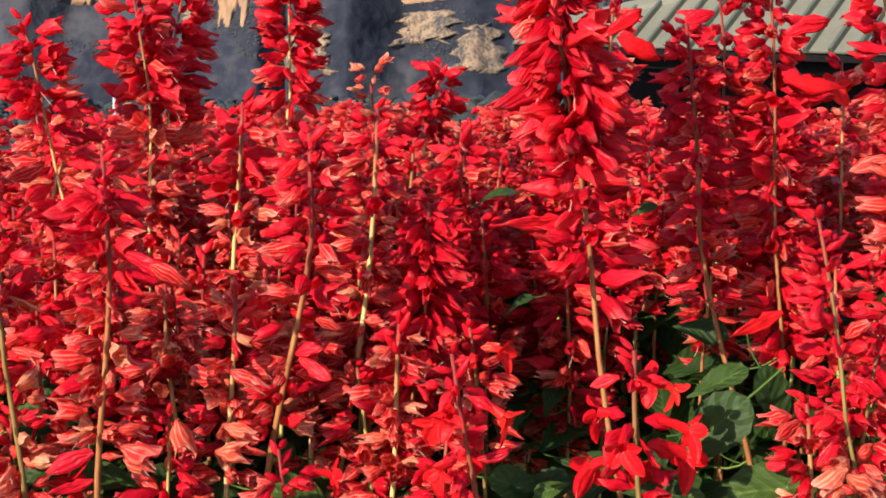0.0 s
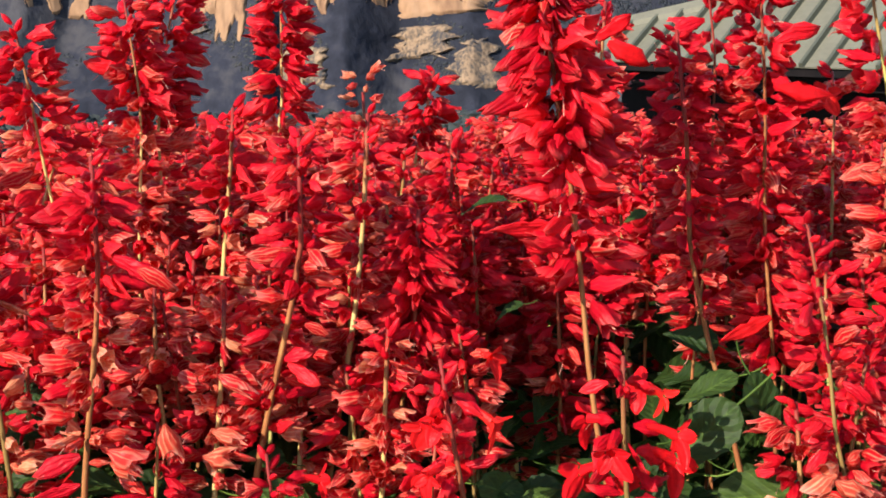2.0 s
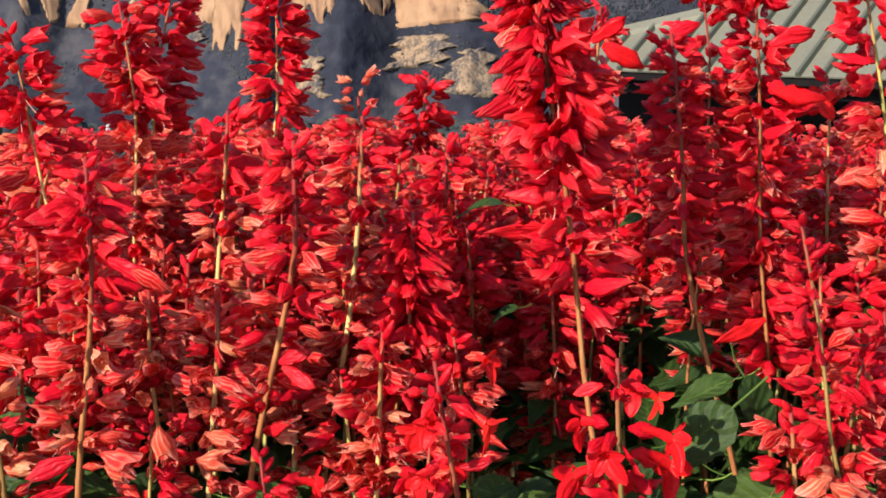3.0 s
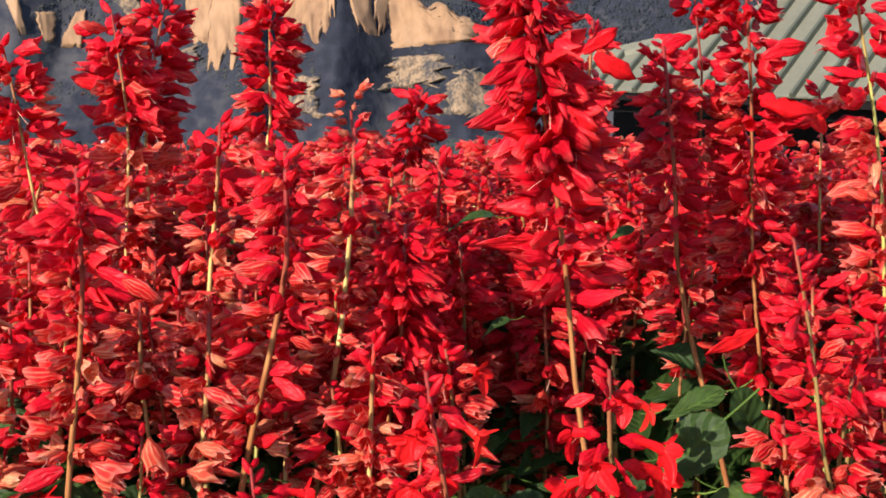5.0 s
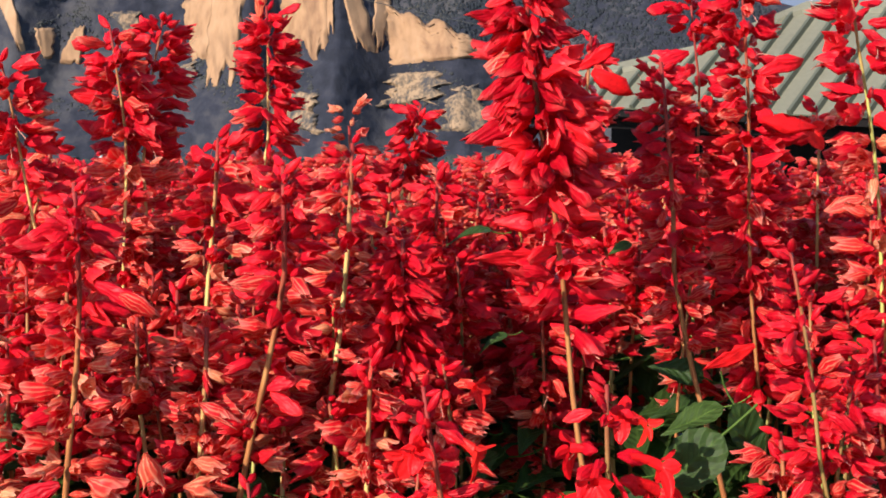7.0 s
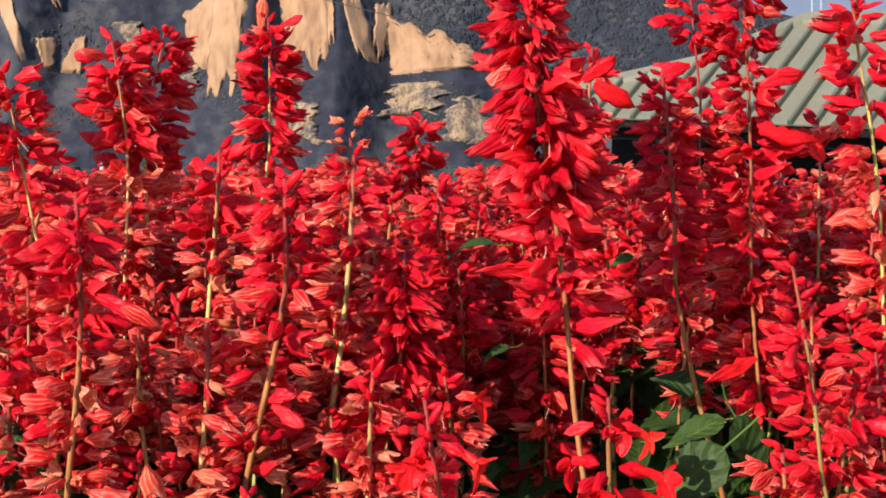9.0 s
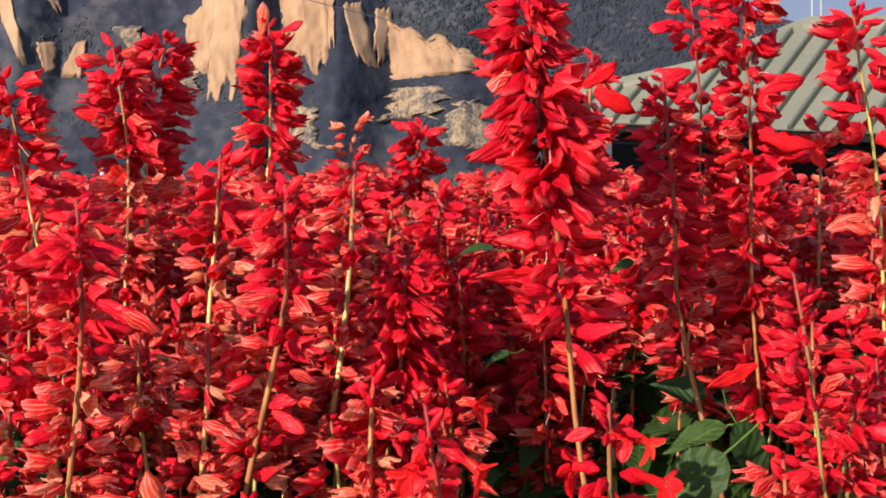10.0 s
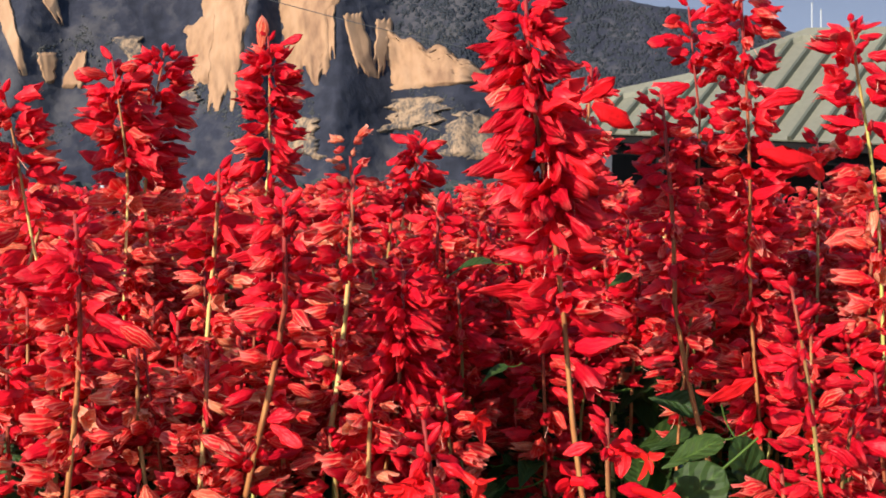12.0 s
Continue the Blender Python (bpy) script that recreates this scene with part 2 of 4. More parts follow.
# darker than the pans: the shade along the ribs is put into their colour
ROOF_RIB_SHADE = grained("roof_rib_shade_colour", [(0.3, (0.0450, 0.0468, 0.0324)), (0.7, (0.0765, 0.0792, 0.0558))], 0.9, rough=0.5, bump=0.15, depth=0.004, second=14)
# timber under the eave: its shade is put into a near-black, barely glossy colour
EAVE_SHADE_WOOD = grained("eave_shade_timber", [(0.3, (0.004, 0.0035, 0.004)), (0.7, (0.009, 0.007, 0.007))], 5, (1, 1, 0.1), 0.7)
EAVE_SHADE_WOOD.node_tree.nodes["Principled BSDF"].inputs["Specular IOR Level"].default_value = 0.05
PALE_WALL = grained("pale_plaster", [(0.3, (0.40, 0.40, 0.38)), (0.7, (0.52, 0.51, 0.48))], 2, rough=0.9)
GREY_PAINT = grained("grey_paint", [(0.3, (0.20, 0.21, 0.22)), (0.7, (0.27, 0.28, 0.29))], 3, rough=0.5)
WHITE_PAINT = grained("white_paint", [(0.3, (0.30, 0.30, 0.29)), (0.7, (0.40, 0.40, 0.39))], 3, rough=0.5)
CABLE = grained("cable_rubber", [(0.3, (0.02, 0.02, 0.02)), (0.7, (0.04, 0.04, 0.04))], 10, rough=0.6)


# ---- mesh helpers ----
def mesh_of(name, verts, faces, mats, uvs=None, slots=None, smooth=True):
    me = bpy.data.meshes.new(name)
    me.from_pydata(verts, [], faces)
    for mt in mats:
        me.materials.append(mt)
    if uvs is not None:
        lay = me.uv_layers.new(name="UVMap")
        loops = np.empty(len(me.loops), dtype=np.int32)
        me.loops.foreach_get("vertex_index", loops)
        lay.data.foreach_set("uv", np.asarray(uvs, dtype=np.float32)[loops].ravel())
    if slots is not None:
        me.polygons.foreach_set("material_index", np.asarray(slots, dtype=np.int32))
    me.polygons.foreach_set("use_smooth", [smooth] * len(me.polygons))
    me.update()
    return me


def hang(name, me, parent, m=None, label=""):
    """Link a mesh as one part under a thing."""
    ob = new(name, me)
    ob.parent = parent
    if m is not None:
        ob.matrix_basis = m
    if label:
        ob["label"] = label
    return ob


def part(name, bm, mat, parent, label="", smooth=False):
    me = bpy.data.meshes.new(name)
    bm.to_mesh(me)
    bm.free()
    me.materials.append(mat)
    me.polygons.foreach_set("use_smooth", [smooth] * len(me.polygons))
    ob = new(name, me)
    ob.parent = parent
    if label:
        ob["label"] = label
    return ob


def box(bm, c, s, m=None):
    r = bmesh.ops.create_cube(bm, size=1.0, matrix=(m or Matrix()) @ Matrix.Translation(c) @ Matrix.Diagonal((*s, 1)))
    return r["verts"]


# ---- pieces of the flower spikes ----
MOUTH = (0.64, 0.73, 0.90, 1.0, 0.90, 0.73, 0.64, 0.76, 0.97, 0.82, 0.97, 0.76)


def calyx_data(length, wide, gape, curl, seed, n=12, rings=6, shreds=1):
    """A ribbed two-lipped bell along +x, the upper lip pointed, the lower with two teeth: (verts, faces, uvs)."""
    rg = random.Random(seed)
    vs, fs, uv = [], [], []
    lop = rg.uniform(-0.14, 0.14)
    crush = rg.uniform(0.66, 0.92)
    for i in range(rings):
        s = i / (rings - 1)
        for j in range(n):
            a = 2 * math.pi * j / n
            up = math.sin(a)
            reach = MOUTH[(j * 12 // n) % 12]
            x = length * (s * 0.62 if s < 0.6 else 0.372 + (s - 0.6) / 0.4 * (reach - 0.372))
            q = min(1.0, s / 0.62)
            bell = 0.20 + 0.80 * q * q * (3 - 2 * q)
            bell *= 1 - (1 - gape) * max(0.0, s - 0.6) / 0.4
            rib = 1 + (0.10 if j % 2 else -0.10) * math.sin(math.pi * min(1.0, s * 1.1))
            rad = wide * 0.5 * bell * rib
            y = rad * math.cos(a) * crush + lop * length * s * s
            z = rad * up + curl * length * s * s * (1.0 if up > 0 else 0.35)
            k = 0.0013 * s
            vs.append((x + rg.uniform(-1, 1) * k * 1.6, y + rg.uniform(-1, 1) * k, z + rg.uniform(-1, 1) * k))
            uv.append((j / n if j <= n / 2 else 1 - j / n, s))
    for i in range(rings - 1):
        for j in range(n):
            k = (j + 1) % n
            fs.append((i * n + j, i * n + k, (i + 1) * n + k, (i + 1) * n + j))
    for _ in range(shreds):
        b = len(vs)
        dy, dz, w = rg.uniform(-0.6, 0.6), rg.uniform(-0.8, 0.5), rg.uniform(0.00010, 0.00026)
        for i in range(4):
            s = i / 3
            c = Vector((length * (0.55 + rg.uniform(0.35, 0.5) * s), dy * length * s * 0.5, dz * length * 0.5 * s * s))
            vs += [(c.x, c.y - w, c.z), (c.x, c.y + w, c.z + w)]
            uv += [(2.0, 0.9), (2.1, 0.9)]
        fs += [(b + 2 * i, b + 2 * i + 1, b + 2 * i + 3, b + 2 * i + 2) for i in range(3)]
    fs.append(tuple(range(n)))
    return vs, fs, uv


def petal_data(length, wide, curl, seed, n=10, rings=7):
    """A fresh calyx still closed round its flower: a flattened pouch with a blunt tip, creased on both flanks."""
    rg = random.Random(seed)
    vs, fs, uv = [], [], []
    lop, twist = rg.uniform(-0.25, 0.25), rg.uniform(-0.9, 0.9)
    fat, blunt, notch = rg.uniform(0.22, 0.42), rg.uniform(0.80, 0.93), rg.uniform(0.0, 0.10)
    ph = rg.uniform(0, 6.28)
    for i in range(rings):
        s = i / (rings - 1)
        prof = 0.10 + 0.90 * math.sin(math.pi * min(1.0, 0.05 + blunt * s ** 1.1)) ** 0.9
        for j in range(n):
            a = 2 * math.pi * j / n
            crease = 1 - 0.3 * abs(math.cos(a)) ** 6 * math.sin(math.pi * s) + 0.10 * math.sin(7 * s + ph + 2 * a)
            rad = wide * 0.5 * prof * crease
            y, z = rad * math.cos(a) * fat, rad * math.sin(a)
            t = twist * s
            y, z = y * math.cos(t) - z * math.sin(t), y * math.sin(t) + z * math.cos(t)
            k = 0.0010 * math.sin(math.pi * min(1.0, s * 1.1))
            vs.append((length * s * (1 - notch * abs(math.cos(a)) * s + 0.07 * math.sin(a)) + rg.uniform(-1, 1) * k, y + lop * length * s * s + rg.uniform(-1, 1) * k,
                       z + curl * length * s * s + rg.uniform(-1, 1) * k))
            uv.append((j / n if j <= n / 2 else 1 - j / n, s))
    for i in range(rings - 1):
        for j in range(n):
            k = (j + 1) % n
            fs.append((i * n + j, i * n + k, (i + 1) * n + k, (i + 1) * n + j))
    fs.append(tuple((rings - 1) * n + j for j in range(n)))
    return vs, fs, uv


def corolla_data(length, wide, droop, seed):
    """A short curved tube that opens into a hood, two side lobes and a broad hanging lip."""
    rg = random.Random(seed + 50)
    vs, fs, uv = [], [], []
    n, rings = 8, 4
    for i in range(rings):
        s = i / (rings - 1)
        for j in range(n):
            a = 2 * math.pi * j / n
            rad = wide * 0.5 * (0.5 + 0.5 * s)
            vs.append((length * s, rad * math.cos(a) * 0.85, rad * math.sin(a) * 1.1 - droop * length * s * s))
            uv.append((j / n if j <= n / 2 else 1 - j / n, s))
    for i in range(rings - 1):
        for j in range(n):
            k = (j + 1) % n
            fs.append((i * n + j, i * n + k, (i + 1) * n + k, (i + 1) * n + j))
    end = Vector((length, 0, -droop * length))
    # lobe: turn round the mouth, tilt from straight on towards outwards, length, breadth
    for turn, tilt, size, broad in ((180, 20, 0.0120, 0.0105), (-66, 52, 0.0115, 0.0090), (66, 52, 0.0115, 0.0090), (0, 66, 0.0175, 0.0125)):
        base = len(vs)
        m = Matrix.Rotation(radians(turn + rg.uniform(-14, 14)), 3, "X")
        tilt = radians(tilt + rg.uniform(-12, 12))
        for i in range(6):
            s = i / 5
            half = broad * 0.5 * math.sin(math.pi * min(0.985, 0.18 + 0.80 * s)) ** 0.75
            for j in range(5):
                t = (j - 2) / 2
                bend = tilt + 0.35 * s
                d = size * s
                p = Vector((d * math.cos(bend) + 0.0012 * t * t, t * half, -wide * 0.42 - d * math.sin(bend) - 0.0009 * math.sin(4 * t + 5 * s)))
                q = end + m @ p
                vs.append((q.x, q.y, q.z))
                uv.append((j / 4 * 0.5, s))
        for i in range(5):
            for j in range(4):
                p = base + i * 5 + j
                fs.append((p, p + 1, p + 6, p + 5))
    return vs, fs, uv


def bud_data(length, wide, seed):
    vs, fs, uv = [], [], []
    n, rings = 7, 5
    for i in range(rings):
        s = i / (rings - 1)
        for j in range(n):
            a = 2 * math.pi * j / n
            rad = wide * 0.5 * max(0.06, math.sin(math.pi * (0.1 + 0.88 * s)) ** 0.8)
            vs.append((length * s, rad * math.cos(a), rad * math.sin(a) + 0.14 * length * s * s))
            uv.append((j / n if j <= n / 2 else 1 - j / n, s))
    for i in range(rings - 1):
        for j in range(n):
            k = (j + 1) % n
            fs.append((i * n + j, i * n + k, (i + 1) * n + k, (i + 1) * n + j))
    return vs, fs, uv


OPEN = [calyx_data(0.0178 + 0.0012 * (i % 3), 0.0074 + 0.0008 * (i % 4), 0.60 + 0.14 * (i % 4), -0.06 + 0.06 * (i % 4), i, shreds=1 + i % 2) for i in range(12)]
FULL = ([petal_data(0.0190 + 0.0016 * (i % 4), 0.0082 + 0.0009 * (i % 3), -0.22 + 0.10 * (i % 4), i + 19) for i in range(9)]
        + [calyx_data(0.0195 + 0.0013 * (i % 3), 0.0092, 0.30 + 0.14 * (i % 3), -0.10 + 0.07 * (i % 4), i + 31, shreds=i % 2) for i in range(6)])
TUBE = [corolla_data(0.012 + 0.0015 * i, 0.0068, 0.05 + 0.06 * i, i) for i in range(5)]
BUD = [bud_data(0.011, 0.0050, 1), bud_data(0.014, 0.0058, 2)]
# (kind, variant, material) -> shared mesh
OPEN_MID = [calyx_data(0.0180, 0.0080, 0.75, -0.04 + 0.05 * i, i + 40, 12, 4) for i in range(4)]
OPEN_LOW = [calyx_data(0.0180, 0.0080, 0.75, -0.04 + 0.05 * i, i + 60, 6, 4, 0) for i in range(4)]
FORMS = {"open": OPEN, "full": FULL, "tube": TUBE, "bud": BUD}
SHARED = {}


def shared(form, i, mat):
    key = (form, i, mat)
    if key not in SHARED:
        vs, fs, uv = FORMS[form][i]
        SHARED[key] = mesh_of({"open": "calyx", "full": "calyx", "tube": "corolla", "bud": "bud"}[form], vs, fs, [PETALS[mat]], uv)
    return SHARED[key]


def leaf_data(seed, n=12, m=6, flat=False):
    """A toothed, folded ovate blade along +x, one unit long, with its stalk."""
    rg = random.Random(seed)
    vs, fs, uv = [], [], []
    fold, sag, twist = rg.uniform(0.25, 0.5), rg.uniform(0.15, 0.45), rg.uniform(-0.25, 0.25)
    if flat:
        fold, sag, twist = 0.22, 0.06, 0.0
    for i in range(n + 1):
        s = i / n
        half = 0.25 * math.sin(math.pi * min(1.0, s ** 0.62)) + 0.003
        half *= 1 + (0.06 if i % 2 else -0.03)
        for j in range(-m // 2, m // 2 + 1):
            t = j / (m / 2)
            y = half * t
            z = abs(y) * fold - sag * s * s + 0.02 * math.sin(9 * s + 3 * t) + twist * y * s
            vs.append((s, y, z))
            uv.append((s + abs(t) * 0.25, abs(t)))
    w = m + 1
    for i in range(n):
        for j in range(m):
            fs.append((i * w + j, i * w + j + 1, (i + 1) * w + j + 1, (i + 1) * w + j))
    b = len(vs)
    for i in range(4):
        s = i / 3
        for j in range(4):
            a = math.pi / 2 * j
            vs.append((-0.42 + 0.44 * s, 0.014 * math.cos(a), 0.014 * math.sin(a) - 0.05 * math.sin(math.pi * s)))
            uv.append((0, 0))
    for i in range(3):
        for j in range(4):
            k = (j + 1) % 4
            fs.append((b + i * 4 + j, b + i * 4 + k, b + i * 4 + 4 + k, b + i * 4 + 4 + j))
    return vs, fs, uv


LEAVES = [mesh_of("leaf", *leaf_data(i)[:2], [LEAF], leaf_data(i)[2]) for i in range(6)]
LEAVES += [mesh_of("leaf", *leaf_data(9, 14, 6, True)[:2], [LEAF], leaf_data(9, 14, 6, True)[2])]


def stem_mesh(pts, r0, r1, mat):
    vs, fs = [], []
    for i, p in enumerate(pts):
        s = i / (len(pts) - 1)
        r = r0 + (r1 - r0) * s
        for j in range(8):
            a = math.pi / 4 * j
            sq = 1.0 if j % 2 else 1.16
            vs.append((p[0] + r * sq * math.cos(a), p[1] + r * sq * math.sin(a), p[2]))
    for i in range(len(pts) - 1):
        for j in range(8):
            k = (j + 1) % 8
            fs.append((i * 8 + j, i * 8 + k, i * 8 + 8 + k, i * 8 + 8 + j))
    fs.append(tuple(len(vs) - 8 + j for j in range(8)))
    return mesh_of("stem", vs, fs, [mat])


def aim(p, azimuth, rise, roll, out, size):
    return (Matrix.Translation(p) @ Matrix.Rotation(azimuth, 4, "Z") @ Matrix.Rotation(-rise, 4, "Y")
            @ Matrix.Translation((out, 0, 0)) @ Matrix.Rotation(roll, 4, "X") @ Matrix.Scale(size, 4))


# style: gap between whorls, flowers in a whorl, rise in degrees from .. to, shares of (fresh, faded, dry), share with a corolla, full or open
STYLES = {
    "fresh": (0.0064, 12, -42, 8, (0.98, 0.02, 0.0), 0.0, 0.95),
    "bloom": (0.0180, 6, -32, 12, (1.0, 0.0, 0.0), 0.30, 0.8),
    "sparse": (0.0130, 7, -22, 18, (0.92, 0.08, 0.0), 0.0, 0.75),
    "dense": (0.0084, 10, -28, 12, (0.88, 0.11, 0.01), 0.0, 0.7),
    "ripe": (0.0098, 9, -26, 12, (0.80, 0.19, 0.01), 0.0, 0.62),
    "faded": (0.0128, 8, -20, 10, (0.52, 0.42, 0.06), 0.02, 0.35),
    "old": (0.0145, 8, -20, 10, (0.12, 0.62, 0.26), 0.0, 0.12),
    "dry": (0.0150, 6, -25, 30, (0.0, 0.25, 0.75), 0.0, 0.0),
}
LABELS = {
    "fresh": "scarlet salvia spike in full bloom, dense with drooping petals",
    "bloom": "scarlet salvia with open, hanging three-lobed flowers",
    "dense": "red salvia spike with crowded, drooping calyces",
    "sparse": "red salvia spike with separate whorls of pointed calyces",
    "ripe": "red salvia spike with closely set calyces, some still in flower",
    "faded": "fading red salvia spike with streaked calyces on a bare stem",
    "dry": "dried salvia spike with brown and tan papery calyces",
    "old": "spent salvia spike with tan-streaked, papery calyces",
}
STEM_BROWN = stem_material("stem_brown", (0.12, 0.075, 0.025), (0.20, 0.125, 0.04), (0.27, 0.175, 0.07), 0.9)
STEMS = {"brown": STEM_BROWN, "tan": STEM_TAN, "green": STEM_GREEN, "red": STEM_RED}


def salvia(x, y, low, top, lean=0.0, style="ripe", stem="tan", thick=0.0026, seed=0, wide=1.0, tail=0, tail_style="old",
           bow=0.0, joined=False, label="", leaves=4, tip=True, cone=0.65, foot=None):
    """One flowering stem: (x, y) under its middle, flowers from low to top, then tail sparser whorls below."""
    rg = random.Random(seed * 7919 + 13)
    plant = new("salvia_plant")
    plant.matrix_basis = pose(x, y, 0)
    tagged(plant, label or LABELS[style], "flower", "bed of red salvias")

    def sway(z):
        return 0.0014 * math.sin(34 * (z - low) + 1.7 * seed)

    def at(z):
        # the stem bends where the flowers begin
        q = (z - low) / max(0.05, top - low)
        if z < low and foot is not None:
            return Vector((foot * (z - low) + sway(z), 0, z))
        return Vector((lean * (z - low) + sway(z) + bow * max(0.0, q) * (1 - q) * 4, 0.25 * lean * (z - low) * math.sin(seed), z))

    height = top if tip else low + 0.6 * (top - low)
    zs = [height * i / 22 for i in range(23)]
    hang("stem", stem_mesh([at(z) for z in zs], thick * 0.88, thick * 0.36, STEMS[stem]), plant)
    pieces = []

    def whorl(z, kind, size, up=0.0):
        gap, count, r0, r1, shares, bloom, full = STYLES[kind]
        a0 = rg.uniform(0, math.pi)
        for k in range(count if size > 0.6 else max(3, count - 2)):
            if rg.random() < 0.13:
                continue
            az = a0 + 2 * math.pi * k / count + rg.uniform(-0.6, 0.6)
            rise = radians(rg.uniform(r0, r1)) + up
            if rg.random() < 0.12:
                rise += radians(rg.uniform(-40, 35))
            p = at(z + rg.uniform(-0.004, 0.004))
            u = rg.random()
            mat = 0 if u < shares[0] else 1 if u < shares[0] + shares[1] else 2
            form = "full" if rg.random() < full else "open"
            s = size * rg.uniform(0.68, 1.02) * (0.92 if mat == 2 else 1.0)
            m = aim(p, az, rise, rg.uniform(-0.7, 0.7), rg.uniform(0.003, 0.009), s)
            pieces.append((form, rg.randrange(len(FORMS[form])), mat, m, rg.random() < bloom and size > 0.7))

    gap = STYLES[style][0]
    z = low
    length = top - low
    while z < top - 0.006:
        q = (z - low) / length
        size = wide * (1.0 if q < cone else 1.0 - 0.5 * (q - cone) / (1 - cone))
        whorl(z, style, size, up=radians(12) * max(0.0, q - 0.72) / 0.28)
        z += gap * (1.0 if q < 0.6 else 1.0 - 0.45 * (q - 0.6) / 0.4) * rg.uniform(0.88, 1.12)
    if tip:
        for k in range(6):
            i = rg.randrange(2)
            m = aim(at(top - 0.004 * k), rg.uniform(0, 6.28), radians(rg.uniform(5, 50)), 0, 0.001, rg.uniform(0.6, 0.9))
            pieces.append(("bud", i, 2 if style == "dry" else 1 if style == "old" else 0, m, False))
    z = low
    for k in range(tail):
        z -= STYLES[tail_style][0] * rg.uniform(0.95, 1.25)
        if z > 0.2:
            whorl(z, tail_style, wide * rg.uniform(0.9, 1.08))

    if joined:
        # far spikes: one mesh for all the calyces
        vs, fs, uv, sl = [], [], [], []
        count = 0
        for form, i, mat, m, bloom in pieces:
            v, f, u = OPEN_MID[i % 4] if y > 0.9 and form != "bud" else FORMS[form][i]
            arr = np.c_[np.array(v), np.ones(len(v))] @ np.array(m).T
            vs.append(arr[:, :3])
            fs.extend([tuple(a + count for a in q) for q in f])
            uv.extend(u)
            sl.extend([mat] * len(f))
            count += len(v)
        ob = hang("flower_spike", mesh_of("flower_spike", np.vstack(vs), fs, PETALS_JOINED, uv, sl), plant)
        ob["kind"] = "stuff"
    else:
        for form, i, mat, m, bloom in pieces:
            ob = hang("bud" if form == "bud" else "calyx", shared(form, i, mat), plant, m)
            if bloom:
                hang("corolla", shared("tube", rg.randrange(5), 3), ob, Matrix.Translation((0.008, 0, 0)), "")
    z = low - 0.02 - STYLES[tail_style][0] * 1.1 * tail
    for k in range(leaves):
        az = rg.uniform(0, 6.28)
        zz = max(0.12, z - (0.06 if y < 0.82 else 0.0) - 0.028 * (k // 2) - rg.uniform(0, 0.02))
        size = rg.uniform(0.034, 0.055)
        hang("leaf", LEAVES[rg.randrange(6)], plant, aim(at(zz), az, radians(rg.uniform(-25, 20)), rg.uniform(-0.4, 0.4), size * 0.42, size))
    return plant


def blade(plant, x, y, z, azimuth, rise, roll, size, i):
    """One more leaf on a plant; its base at x, y, z in the world, its stalk leading back to the stem."""
    c = plant.matrix_basis.translation
    return hang("leaf", LEAVES[i], plant, aim((x - c.x, y - c.y, z), radians(azimuth), radians(rise), radians(roll), 0, size))


def floret(plant, x, y, z, azimuth, rise, size, form="full", i=0, mat=0, roll=0.0):
    """One more calyx or petal that stands out from its spike; its base at x, y, z in the world."""
    c = plant.matrix_basis.translation
    return hang("calyx", shared(form, i, mat), plant, aim((x - c.x, y - c.y, z), radians(azimuth), radians(rise), radians(roll), 0, size))


# ---- the land ----
def ground_height(x, y):
    t = min(1.0, max(0.0, (y - 2.4) / 14.0))
    dip = -3.7 * t * t * (3 - 2 * t) - 0.088 * (min(y, 420.0) - 30.0 if y > 30 else 0.0)
    roll_ = 0.35 * noise.noise((x * 0.03, y * 0.03, 2.0)) * min(1.0, max(0.0, (abs(y) + abs(x) - 4) / 30))
    return dip + roll_ + 0.012 * noise.noise((x * 9, y * 9, 0.0))


def build_ground():
    xs = sorted({s * v for s in (-1, 1) for v in [0.0, 0.15, 0.3, 0.45, 0.6, 0.8, 1.0, 1.4, 2, 3, 5, 8, 12, 18, 26, 40, 60, 100, 160, 300, 600, 1500, 4000]})
    ys = [-4000, -600, -100, -30, -10, -4, -2, -1] + [0.15 * i for i in range(16)] + [2.6, 3, 4, 5, 6.5, 8, 10, 12, 14, 16, 18, 22, 28, 36, 48, 64, 90, 130, 180, 250, 340, 450, 700, 1500, 4000]
    vs = [(x, y, ground_height(x, y)) for y in ys for x in xs]
    w = len(xs)
    fs = [(j * w + i, j * w + i + 1, (j + 1) * w + i + 1, (j + 1) * w + i) for j in range(len(ys) - 1) for i in range(w - 1)]
    return tagged(new("ground", mesh_of("ground", vs, fs, [SOIL])), "dark earth with low scrub falling away behind the bed", "ground", kind="structure")


build_ground()

EYE_Z = 0.65
HILL_Y = 390.0


def skyline(u):
    """Height of the ridge over the eye, as a slope, along the view's width."""
    h = np.interp(u, (-0.4, -0.1, 0.0, 0.112, 0.181, 0.221, 0.281, 0.45), (0.110, 0.085, 0.064, 0.0425, 0.033, 0.020, 0.0, -0.01))
    return float(h) + 0.0014 * noise.noise((u * 40, 3.0, 0.0)) + 0.0008 * noise.noise((u * 160, 5.0, 0.0))


# where the buttresses stand out of the slope and fall back again
BUTTRESS_X = (-220, -150, -122, -112, -76, -55, -49, -30, -15, 6, 26, 60)
BUTTRESS_Y = (0, -2, -8, 4, 2, -8, 4, -8, 8, -3, 2, 0)


